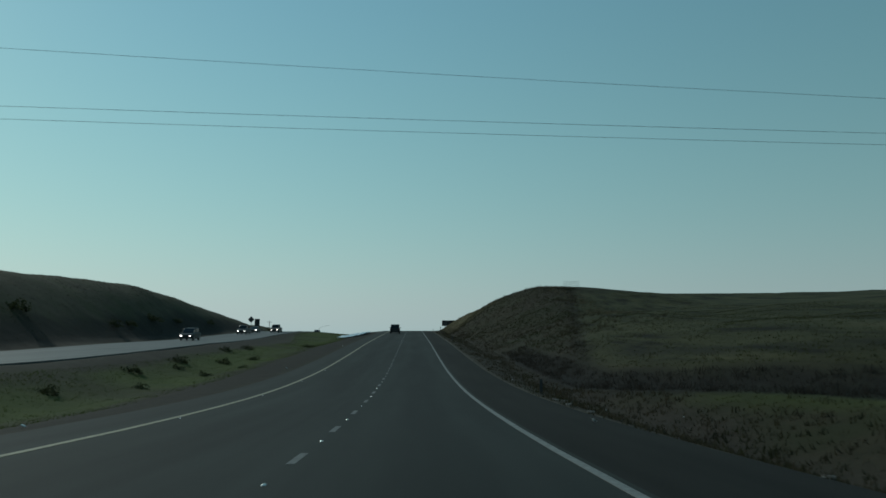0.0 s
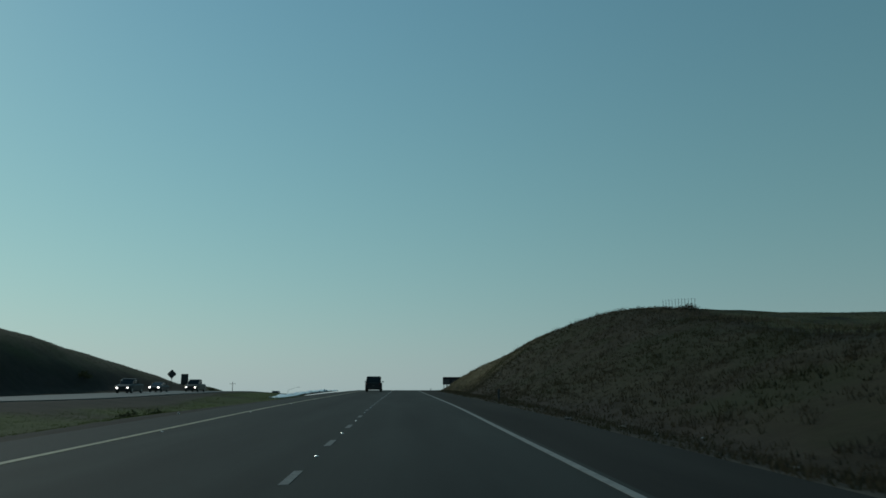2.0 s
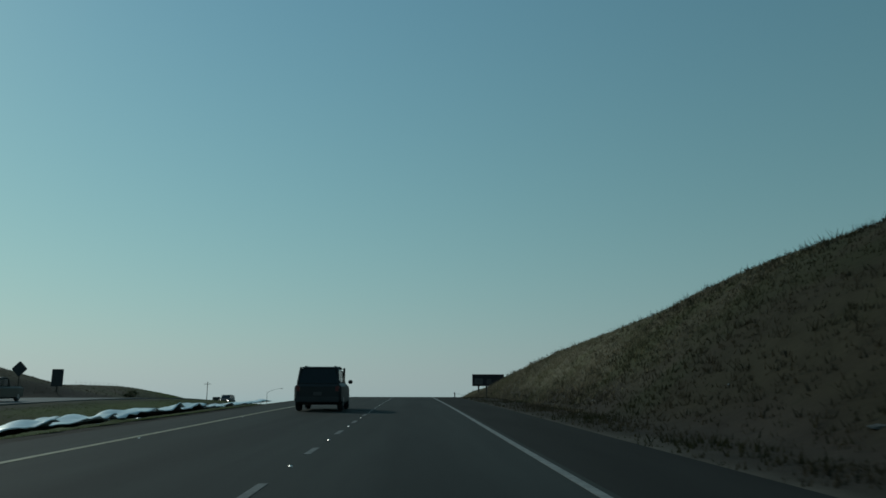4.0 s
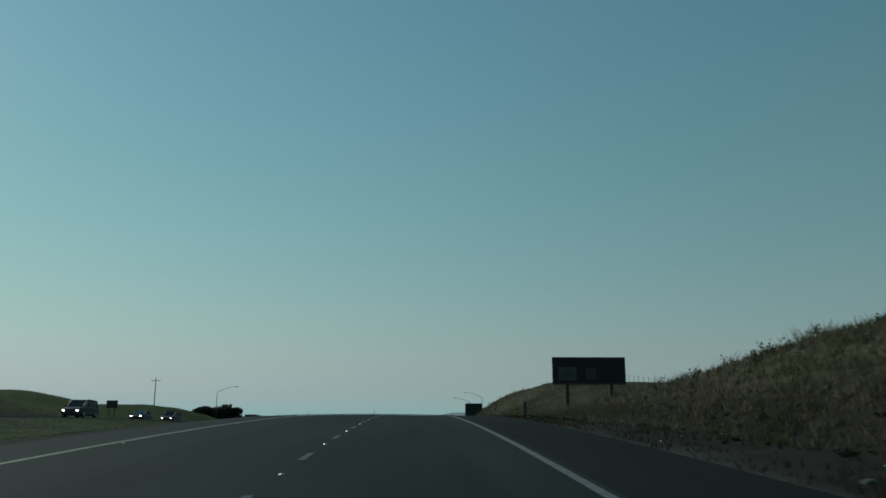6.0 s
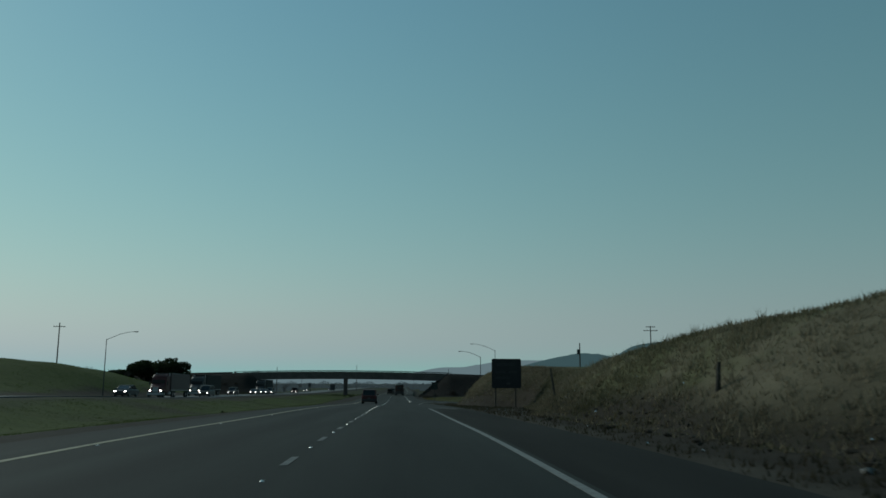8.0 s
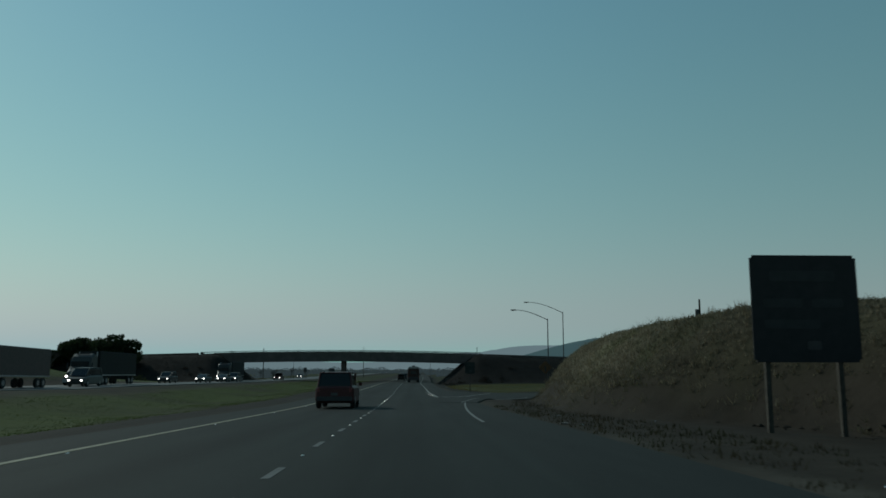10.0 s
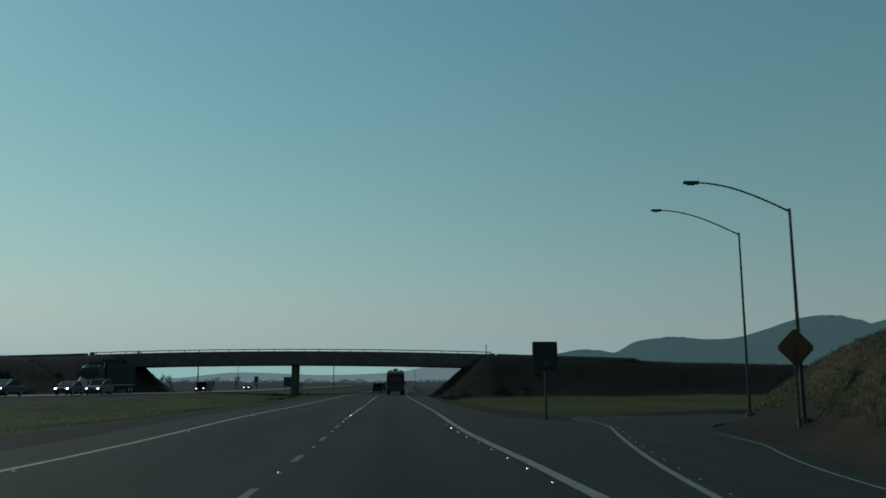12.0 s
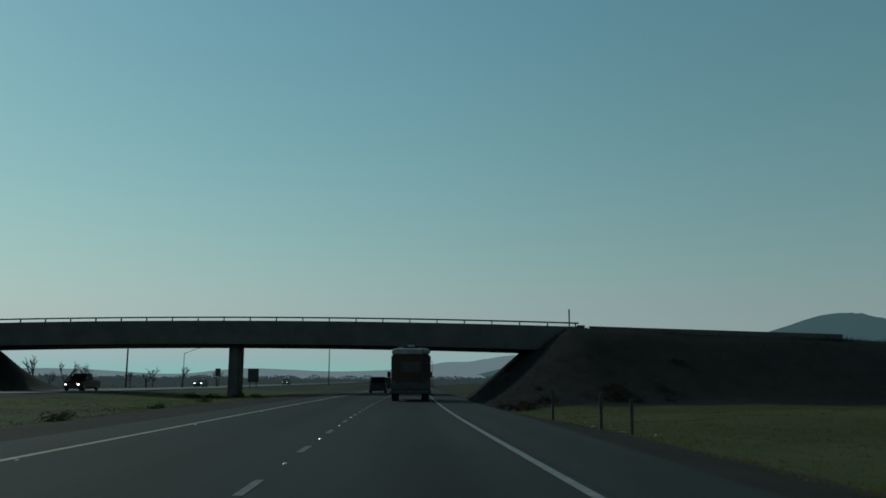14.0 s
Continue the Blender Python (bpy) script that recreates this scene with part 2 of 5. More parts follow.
right_bank_c = table([
    (372, 9, 0.1, 14, 13.08, 14.68), (386, 11, 0.17, 15.5, 12.71, 14.21), (394, 12.5, 0.19, 16.5, 12.33, 13.73), (402, 14.6, 0.75, 18, 12.2, 12.6), (410, 16.7, 0.9, 19.5, 11.7, 11.7), (417, 18.8, 0.85, 21, 10.6, 10.4), (424, 20.5, 0.5, 22.6, 9.4, 9.3),
    (440, 14, 0, 30, 8.15, 8.35), (480, 8, -0.5, 30, 7.97, 8.07), (700, 8, -0.5, 30, 8, 8), (5000, 8, -0.5, 30, 7.6, 7.6)])
# left bank: crest (x, height)
left_bank = table([
    (-300, -58, 6), (0, -58, 9), (60, -56, 11.67), (109, -55, 13.52), (157, -55, 16.33), (190, -55, 15.9),
    (223, -55, 15.08), (255, -55, 13.51), (268, -55, 14.32), (280, -55, 14.72), (292, -55, 14.35), (302, -57, 13.05),
    (312, -62, 13.65), (325, -66, 16.15), (345, -66, 13.95), (363, -64, 14.95), (392, -58, 15.03), (410, -58, 14.17),
    (430, -58, 12.52), (455, -62, 10.4), (480, -62, 8.97), (700, -62, 8.2), (5000, -62, 7.6)])


def rb(y, k):
    y = np.asarray(y, float)
    return np.where(y < 250, right_bank(y, k), np.where(y < 372, right_bank_b(y, k), right_bank_c(y, k)))


def smooth(u):
    u = np.clip(u, 0, 1)
    return u * u * (3 - 2 * u)


def lump(x, y, s, seed=0.0):
    """Cheap rolling unevenness, about -1 to 1."""
    x, y = x / s + seed, y / s - seed
    return (np.sin(1.3 * x + 0.7 * y) + np.sin(-0.9 * x + 1.7 * y + 1.1) + np.sin(2.3 * x + 0.4 * y + 2.0) * 0.6 + np.sin(0.6 * x - 2.9 * y + 0.5) * 0.5) / 3.1


def ditch_q(y):
    """Offset of the overgrown ditch along the pasture."""
    return 9.9 + 0.17 * np.maximum(45 - y, 0)


def gully_q(y):
    """Offset of the scrubby line that parts the pasture from the cut bank."""
    return np.interp(y, [30, 53, 100, 137], [9.0, 11.0, 20.0, 27.0])


def fall(x, y):
    """How far the exit ramp and its gore lie below the level of the road."""
    return 0.078 * np.clip(x - road_x(y) - 2.4, 0, 12) * smooth((y - 372) / 18) * (1 - smooth((y - 440) / 30))


def land(x, y):
    """Height of the ground at x, y (arrays)."""
    x, y = np.broadcast_arrays(np.asarray(x, float), np.asarray(y, float))
    zr = road_z(y)
    q = x - road_x(y)
    # right side
    lt, zt, lr, zc, z60 = rb(y, 1), zr + rb(y, 2) - fall(rb(y, 1) + road_x(y), y), rb(y, 3), rb(y, 4), rb(y, 5)
    zs = zr - 0.10
    foot = 4.4 + (lt - 7.0) * smooth((y - 385) / 12) * (1 - smooth((y - 428) / 8))
    a1 = zs + (rb(y, 2) - 0.15) * smooth((q - foot) / (lt - foot)) - fall(x, y)
    u = np.clip((q - lt) / np.maximum(lr - lt, 1), 0, 1)
    a2 = (zt - 0.25) + (zc - zt + 0.25) * (0.75 * np.sin(u * math.pi / 2) + 0.25 * smooth(u))
    a3 = zc + (z60 - zc) * smooth((q - lr) / (60 - lr))
    a4 = z60 + (7.2 - z60) * smooth((q - 110) / 500)
    right = np.where(q < 4.4, zs - fall(x, y), np.where(q < lt, a1, np.where(q < lr, a2, np.where(q < 60, a3, a4))))
    right = right - 0.4 * np.exp(-((q - ditch_q(y)) / 1.1) ** 2) * (1 - smooth((y - 66) / 16))
    bed = smooth((np.interp(y, [366, 379, 392, 398, 404, 411, 417, 422, 426, 429.5, 432], [3.4, 5.6, 8.4, 10.2, 12.7, 14.3, 15.6, 17.5, 21, 28, 44]) + np.interp(y, [396, 403], [4, 1.9]) - q) / np.interp(y, [400, 408], [2, 1])) * smooth((y - 360) / 6) * (1 - smooth((y - 440) / 4))
    bed = bed * np.where(y > 400, smooth((q - np.interp(y, [400, 404.5, 409.5, 413.5, 418, 422, 426, 430, 433.8, 436.5, 438.5], [6.6, 7.6, 8.8, 9.5, 10, 10.6, 11.6, 13.4, 17, 24, 42]) + 1.4) / 1.0), 1)
    right = np.where(q > 4.4, right + (zr - 0.06 - fall(x, y) - right) * bed, right)
    # left side
    xo, zo = opp(y, 1), zr + opp(y, 2)
    xl, zl = left_bank(y, 1), left_bank(y, 2)
    mid = (xo + 6.0 - 7.4) / 2
    dip = np.minimum(zr, zo) - np.interp(y, [-300, 420, 500, 560, 5000], [0.9, 0.8, 0.35, 0.35, 0.5])
    b1 = (zr - 0.1) + (dip - zr + 0.1) * smooth((-q - 7.4) / (-mid - 7.4))
    b2 = dip + (zo - 0.1 - dip) * smooth((mid - q) / (mid - xo - 6.0))
    toe = xo - 8.0
    b3 = zo - 0.1 + 0 * q
    b4 = zo - 0.1 + (zl - zo + 0.1) * (0.8 * np.sin(np.clip((toe - q) / np.maximum(toe - xl, 1), 0, 1) * math.pi / 2) + 0.2 * smooth((toe - q) / np.maximum(toe - xl, 1)))
    b5 = zl + (7.2 - zl) * smooth((xl - 30 - q) / 400)
    left = np.where(q > -7.4, zr - 0.10, np.where(q > mid, b1, np.where(q > xo + 6, b2, np.where(q > toe, b3, np.where(q > xl, b4, b5)))))
    z = np.where(q >= 0, right, left)
    # embankments of the overpass
    base = z
    for side in (1, -1):
        if side > 0:
            top = np.interp(x, [6, 17, 28, 47, 130, 260], [15.2, 15.2, 14.45, 13.7, 11.6, 7.5])
            run = 0.75 * np.clip((x - 6.6) / 9.9, 0, 1) + 0.25 * smooth((x - 6.6) / 9.9)
        else:
            top = np.interp(-x, [40, 52, 71, 160, 300], [15.1, 15.2, 15.0, 13.3, 7.5])
            run = smooth((-x - 40.5) / 9.0)
        mid_y = 526.5 - 0.08 * x
        v = np.abs(y - mid_y)
        h = base + (np.maximum(top - 0.4, base) - base) * run * (1 - 0.6 * np.clip((v - 7.0) / 15.0, 0, 1) - 0.4 * smooth((v - 7.0) / 15.0))
        z = np.where((x > 0) == (side > 0), np.maximum(z, h), z)
    calm = smooth((y - 378) / 8) * (1 - smooth((y - 432) / 6)) * smooth((26 - q) / 5) * (q > 0)
    rough = (1 - 0.9 * calm) * smooth((np.abs(q) - 8) / 6) * np.where((q < 0) & (q > xl + 6), 0.25, 1.0)
    z = z + rough * (0.22 * lump(x, y, 7.0) + 0.10 * lump(x, y, 2.3, 3.0))
    return z


def ground_z(x, y):
    return float(land(np.array([x]), np.array([y]))[0])


def grid_mesh(name, xs, ys, zf):
    X, Y = np.meshgrid(xs, ys)
    Z = zf(X, Y)
    n, m = len(ys), len(xs)
    k = np.arange(n * m).reshape(n, m)
    faces = np.stack([k[:-1, :-1], k[:-1, 1:], k[1:, 1:], k[1:, :-1]], -1).reshape(-1, 4)
    me = bpy.data.meshes.new(name)
    me.from_pydata(np.stack([X, Y, Z], -1).reshape(-1, 3).tolist(), [], faces.tolist())
    me.polygons.foreach_set("use_smooth", [True] * len(me.polygons))
    return me


xs = np.concatenate([-np.geomspace(4500, 110, 30), np.arange(-108, -66, 3), np.arange(-66, -7, 1.2), np.arange(-7, 4.4, 2), np.arange(4.4, 30, 0.7), np.arange(30, 70, 2.5), np.geomspace(70, 4500, 34)])
ys = np.concatenate([-np.geomspace(1500, 30, 14), np.arange(-26, 560, 2.0), np.arange(560, 800, 10), np.geomspace(800, 4800, 20)])
ground = new("ground", grid_mesh("ground", xs, ys, land))


def tan_share(x, y):
    """How far pale dry grass has taken over the near bank, 0 to 1."""
    q = x - road_x(y)
    t_ = smooth((y - 150) / 35) * (1 - smooth((y - 424) / 10)) * smooth((q - rb(y, 1) - 0.2) / np.where(y < 235, 1.8, np.where(y < 390, 3.2, 1.0))) * smooth(np.where(y < 235, 0.95, 0.78) + 0.6 * lump(x, y, 8.0, 7.0))
    t_ = np.maximum(t_, smooth((y - 264) / 8) * (1 - smooth((y - 296) / 8)) * smooth((q - rb(y, 1) - 0.6) / 1.6))
    t_ = t_ * (1 - 0.15 * smooth((y - 232) / 10) * (1 - smooth((y - 262) / 10)))
    t_ = t_ * (1 - 0.35 * smooth((y - 384) / 8))
    return t_ * (1 - 0.4 * smooth((y - 296) / 14) * (1 - smooth((y - 345) / 14)))


def zones(me):
    """Where the soil lies bare, and where the grass is green."""
    n = len(me.vertices)
    co = np.empty(n * 3)
    me.vertices.foreach_get("co", co)
    x, y, z = co.reshape(-1, 3).T
    q = x - road_x(y)
    wob = 1.2 * lump(x, y, 4.0, 1.0)
    bare = np.maximum(smooth((q - 4.0) / 0.5) * (1 - smooth((q - np.where(y > 422, np.minimum(rb(y, 1), 6.6), rb(y, 1)) - np.where(y > 395, 0.0, 0.3) - np.where(y > 395, 0.3, 1.0) * wob) / np.where(y > 395, 0.6, 1.5))), smooth((-q - 7.0) / 0.5) * (1 - smooth((-q - 12.0 - 0.8 * wob) / 1.5)))
    bare = np.maximum(bare, smooth((-q - 18.2 - 7 * smooth((y - 120) / 70) - 0.7 * wob) / 1.2) * (1 - smooth((-q - 25) / 2)) * 0.8)
    bare = np.maximum(bare, smooth((opp(y, 1) - 5.0 - q) / 0.6) * (1 - smooth((opp(y, 1) - 9.5 - q - wob) / 2.0)))
    bare = np.maximum(bare, smooth((y - 411) / 4) * (1 - smooth((y - 440 - wob) / 2.5)) * smooth((q - 4) / 0.5) * (1 - smooth((q - np.where(y < 425, rb(y, 1) - 0.3, 24)) / np.where(y < 425, 0.6, 6.0))))
    green = smooth((-q - 11.8 - 0.8 * wob) / 1.5) * (1 - smooth((-q - 18.5 - 7 * smooth((y - 120) / 70) - wob) / 1.5)) * smooth(0.75 + 0.6 * lump(x, y, 6.0, 4.0))
    green = np.maximum(green, np.where((y > 438) & (y < 1500) & (q > 0), 0.5 * smooth((y - 439 - wob) / 3) * smooth((q - 7.0 - 0.3 * wob) / 0.8), 0))
    green = np.maximum(green, np.where((y < 34) & (q > 8), 0.6 * smooth((q - ditch_q(y) + 3.2) / 1.5) * (1 - smooth((q - ditch_q(y) + 0.6) / 1.2)) * smooth(0.35 + lump(x, y, 6.0, 4.0)), 0))
    green = np.maximum(green, np.where((q < -44) & (y > 262), 1.0 * smooth((y - 262) / 40), 0))
    # embankment faces carry dark scrub, its tone lowered further to hold their shade
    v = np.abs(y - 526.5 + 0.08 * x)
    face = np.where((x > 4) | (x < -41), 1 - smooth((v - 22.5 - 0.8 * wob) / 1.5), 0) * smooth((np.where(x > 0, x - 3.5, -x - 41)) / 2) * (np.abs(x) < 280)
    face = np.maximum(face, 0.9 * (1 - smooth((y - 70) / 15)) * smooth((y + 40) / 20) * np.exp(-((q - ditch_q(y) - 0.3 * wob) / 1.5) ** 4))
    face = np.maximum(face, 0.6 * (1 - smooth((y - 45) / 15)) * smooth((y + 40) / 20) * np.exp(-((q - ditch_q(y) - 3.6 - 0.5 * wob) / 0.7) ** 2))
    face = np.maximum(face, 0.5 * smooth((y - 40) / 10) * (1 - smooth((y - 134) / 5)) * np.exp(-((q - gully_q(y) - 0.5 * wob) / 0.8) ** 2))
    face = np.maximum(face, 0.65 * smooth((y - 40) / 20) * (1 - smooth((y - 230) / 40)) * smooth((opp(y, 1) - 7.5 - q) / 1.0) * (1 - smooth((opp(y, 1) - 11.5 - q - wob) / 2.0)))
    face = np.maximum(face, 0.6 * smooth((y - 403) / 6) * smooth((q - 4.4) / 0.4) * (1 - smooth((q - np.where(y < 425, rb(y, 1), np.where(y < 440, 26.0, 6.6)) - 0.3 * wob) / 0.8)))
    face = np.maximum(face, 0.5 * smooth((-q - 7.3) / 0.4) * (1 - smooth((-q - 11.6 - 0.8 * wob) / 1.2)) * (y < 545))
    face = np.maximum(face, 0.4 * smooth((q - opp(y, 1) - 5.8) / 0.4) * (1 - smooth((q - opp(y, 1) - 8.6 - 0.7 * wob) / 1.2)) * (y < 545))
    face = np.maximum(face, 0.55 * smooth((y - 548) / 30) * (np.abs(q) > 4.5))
    pasture = smooth((q - gully_q(y) + 0.6) / 1.5) * (1 - smooth((y - 128) / 14)) * smooth((q - ditch_q(y) - np.where(y < 28, -3.0, 0.5) - wob) / 1.5)
    dusty = smooth((q - 4.3) / 0.2) * (1 - smooth((q - 4.75 - 0.2 * wob) / 0.5)) * (y < 440)
    tan = tan_share(x, y)
    tan = np.maximum(tan, np.where((y > 438) & (y < 1500), 0.3 * smooth((y - 439 - wob) / 3) * smooth((q - 7.0 - 0.3 * wob) / 0.8) * smooth(0.6 + 0.5 * np.sin(y / 4.5 + 0.02 * x)), 0))
    tan = np.maximum(tan, np.where(y < 290, 0.22, 0.0) * smooth((opp(y, 1) - 10.5 - q - wob) / 3))
    at = me.attributes.new("tan", "FLOAT", "POINT")
    at.data.foreach_set("value", tan.astype(np.float32))
    at = me.attributes.new("pasture", "FLOAT", "POINT")
    at.data.foreach_set("value", pasture.astype(np.float32))
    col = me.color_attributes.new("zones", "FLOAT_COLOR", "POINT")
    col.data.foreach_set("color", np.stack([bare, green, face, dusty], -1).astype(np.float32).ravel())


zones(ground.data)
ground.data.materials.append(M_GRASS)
tagged(ground, "rolling dry and green grass verges and hills", "ground", kind="structure")


def strip(name, x0, x1, y0, y1, step, lift, material, label, xf=None, base=None, thick=0.12, category="road"):
    """A slab along the road between offsets x0 and x1, following it."""
    xf = xf or (lambda y: road_x(y))
    base = base or (lambda y: road_z(y))
    yy = np.arange(y0, y1 + step * 0.5, step)
    verts, faces = [], []
    for y in yy:
        c, z = float(xf(y)), float(base(y)) + lift
        verts += [(c + x0, y, z), (c + x1, y, z), (c + x1, y, z - thick), (c + x0, y, z - thick)]
    for i in range(len(yy) - 1):
        a_ = 4 * i
        for j in range(4):
            faces.append((a_ + j, a_ + (j + 1) % 4, a_ + 4 + (j + 1) % 4, a_ + 4 + j))
    faces += [(0, 3, 2, 1), tuple(4 * (len(yy) - 1) + j for j in range(4))]
    me = bpy.data.meshes.new(name)
    me.from_pydata(verts, [], faces)
    ob = new(name, me)
    bm = bmesh.new()
    bm.from_mesh(me)
    bmesh.ops.recalc_face_normals(bm, faces=bm.faces)
    bm.to_mesh(me)
    bm.free()
    me.materials.append(material)
    if label:
        tagged(ob, label, category, kind="structure")
    return ob


road = strip("road", -6.0, 2.25, -200, 2500, 4, 0.0, M_ROAD, "worn grey asphalt carriageway with two lanes")
strip("road_shoulder", 2.25, 4.4, -200, 304, 4, -0.004, M_SHOULDER, "dark asphalt shoulder along the carriageway")
strip("road_shoulder", 2.25, 4.4, 304, 372, 4, -0.004, M_RAMP, "grey asphalt shoulder along the carriageway")
strip("road_shoulder", 2.25, 4.4, 472, 2500, 4, -0.004, M_RAMP, "grey asphalt shoulder along the carriageway")
strip("road_shoulder", -7.3, -6.0, -200, 2500, 4, -0.004, M_RAMP, "dark asphalt inner shoulder beside the median")
oz = lambda y: road_z(y) + opp(y, 2)
ox = lambda y: opp(y, 1)
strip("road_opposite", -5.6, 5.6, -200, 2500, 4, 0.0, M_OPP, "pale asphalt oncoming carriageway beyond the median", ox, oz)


def part(name, bm, material, parent, label=""):
    me = bpy.data.meshes.new(name)
    bm.to_mesh(me)
    bm.free()
    me.materials.append(material)
    ob = new(name, me)
    ob.parent = parent
    if label:
        ob["label"] = label
    return ob


def marking(name, x0, x1, y0, y1, material, step=4, lift=0.006, xf=None, base=None):
    ob = strip(name, x0, x1, y0, y1, step, lift, material, "", xf, base, thick=0.02)
    ob.parent = road
    return ob


def box(bm, x0, x1, y0, y1, z0, z1):
    r = bmesh.ops.create_cube(bm, size=1.0)
    bmesh.ops.transform(bm, verts=r["verts"], matrix=Matrix.Translation(((x0 + x1) / 2, (y0 + y1) / 2, (z0 + z1) / 2)) @ Matrix.Diagonal((x1 - x0, y1 - y0, z1 - z0, 1)))
    return r["verts"]


def tube(bm, p, q, r0, r1=None, seg=8):
    p, q = Vector(p), Vector(q)
    r = bmesh.ops.create_cone(bm, cap_ends=True, segments=seg, radius1=r0, radius2=r0 if r1 is None else r1, depth=(q - p).length)
    bmesh.ops.transform(bm, verts=r["verts"], matrix=Matrix.Translation((p + q) / 2) @ (q - p).to_track_quat("Z", "Y").to_matrix().to_4x4())
    return r["verts"]


def thing(name, x, y, z, label, category, group="", turn=0.0, kind=""):
    e_ = new(name)
    e_.matrix_world = pose(x, y, z, 0, 0, turn)
    return tagged(e_, label, category, group, kind)

# ---- road markings ----
marking("edge_line", 2.03, 2.15, -200, 303, M_WHITE)
marking("exit_edge_line", -0.05, 0.05, 340, 369, M_WHITE, xf=lambda y: 2.5 + ((y - 340) / 29) ** 1.6 * 1.36)
marking("worn_line", -0.025, 0.025, 301.5, 309, M_DASH, xf=lambda y: 3.72 - (y - 301.5) / 15.5 * 1.4)
marking("gore_line", -0.07, 0.07, 379, 412, M_WHITE, lift=0.024, xf=lambda y: 2.36 - 0.30 * float(smooth((y - 389) / 13)))
marking("edge_line", 2.03, 2.15, 412, 2500, M_WHITE)
marking("yellow_edge_line", -5.575, -5.425, -200, 2500, M_YELLOW)


def lane_y(i):
    """Where the i-th raised marker of the lane line stands."""
    return float(np.interp(i, [0, 19, 40, 55, 71, 77, 86, 106], [8.4, 106.3, 214.5, 292.4, 373.7, 404.6, 451.7, 555]) if i > 0 else 8.4 + 5.15 * i)


def studs(name, places, material, r=0.05):
    """Bevelled twelve-sided reflector buttons."""
    bm = bmesh.new()
    bmesh.ops.create_cone(bm, cap_ends=True, segments=12, radius1=r, radius2=r * 0.6, depth=r * 0.5, matrix=pose(0, 0, r * 0.25, 0, 0, 15))
    me = bpy.data.meshes.new(name)
    bm.to_mesh(me)
    bm.free()
    me.materials.append(material)
    for x, y in places:
        ob = new(name, me)
        ob.parent = road
        ob.location = (x + float(road_x(y)), y, float(road_z(y)) - float(fall(x + road_x(y), y)) + 0.004)


M_STUD = plain("marker_glaze", (0.80, 0.77, 0.72), 0.3, 0.9, vary=0.08, spec=0.8)
DASH = 1.35
for i in range(-5, 104):
    y0 = lane_y(i) + (lane_y(i + 1) - lane_y(i)) * 0.5 - DASH / 2
    marking("lane_dash", -1.51, -1.40, y0, y0 + DASH, M_DASH, DASH)
marking("lane_bar", 0.1, 1.15, 472.9, 473.6, M_DASH)
studs("lane_marker", [(-1.43, lane_y(i)) for i in range(-5, 104)], M_STUD, 0.03)
studs("lane_marker", [(-5.30, lane_y(i) + 0.6) for i in range(-4, 100, 2)], M_STUD, 0.026)
studs("lane_marker", [(2.14 - 0.30 * float(smooth((1.9 * i - 9) / 13)), 380 + 1.9 * i) for i in range(13)], M_STUD, 0.023)

# exit ramp, bending away to the right
RAMP_L = [(2.5, 366), (2.4, 379), (3.75, 386), (5.15, 393), (6.2, 398), (7.6, 404.5), (8.8, 409.5), (9.5, 413.5), (10, 418), (10.6, 422), (11.6, 426), (13.4, 430), (17, 433.8), (24, 436.5), (42, 438.5)]
RAMP_R = [(3.4, 366), (4.45, 372.5), (5.6, 379.3), (7, 386), (8.4, 392), (10.2, 398), (12.6, 404.3), (13.8, 411.3), (15, 417), (17, 422), (21, 426), (28, 429.5), (44, 432)]


def even(pts, n):
    """n places along a line of points, rounded off."""
    p = np.array(pts, float)
    for _ in range(3):
        q = np.empty((2 * len(p), 2))
        q[0::2], q[1::2] = 0.75 * p + 0.25 * np.roll(p, -1, 0), 0.25 * p + 0.75 * np.roll(p, -1, 0)
        p = np.vstack([p[:1], q[:-2], p[-1:]])
    d = np.concatenate([[0], np.cumsum(np.hypot(*np.diff(p, axis=0).T))])
    s = np.linspace(0, d[-1], n)
    return np.stack([np.interp(s, d, p[:, 0]), np.interp(s, d, p[:, 1])], 1)


def ribbon(name, a_, b_, lift, material, thick=0.1):
    bm = bmesh.new()
    rows = []
    for p, q in zip(a_, b_):
        v = [bm.verts.new((c[0], c[1], float(road_z(c[1]) - fall(c[0], c[1])) + lift - k)) for k in (0, thick) for c in ((p, q) if k == 0 else (q, p))]
        rows.append(v)
    for u, w in zip(rows, rows[1:]):
        for j in range(4):
            bm.faces.new((u[j], u[(j + 1) % 4], w[(j + 1) % 4], w[j]))
    bm.faces.new(rows[0])
    bm.faces.new(rows[-1][::-1])
    bmesh.ops.recalc_face_normals(bm, faces=bm.faces)
    me = bpy.data.meshes.new(name)
    bm.to_mesh(me)
    bm.free()
    me.materials.append(material)
    return new(name, me)


rl, rr = even(RAMP_L, 60), even(RAMP_R, 60)
out = rr - rl
out /= np.linalg.norm(out, axis=1)[:, None]
side_y = np.linspace(372, 472, 51)
tagged(ribbon("road_shoulder", np.stack([0 * side_y + 2.25, side_y], 1), np.stack([4.4 + road_x(side_y), side_y], 1), -0.004, M_RAMP, 0.12), "grey asphalt shoulder falling away beside the exit", "road", kind="structure")
exit_ramp = tagged(ribbon("road_ramp", rl - out * 0.5, rr + out * 0.9, 0.010, M_RAMP), "dark asphalt exit ramp bending away from the carriageway", "road", kind="structure")
gore_y = np.linspace(379, 414, 27)
ribbon("gore_paving", np.stack([0 * gore_y + 2.2, gore_y], 1), np.stack([np.interp(gore_y, rl[:, 1], rl[:, 0]) + 0.1, gore_y], 1), 0.006, M_RAMP).parent = road
early = rr[:, 1] < 413
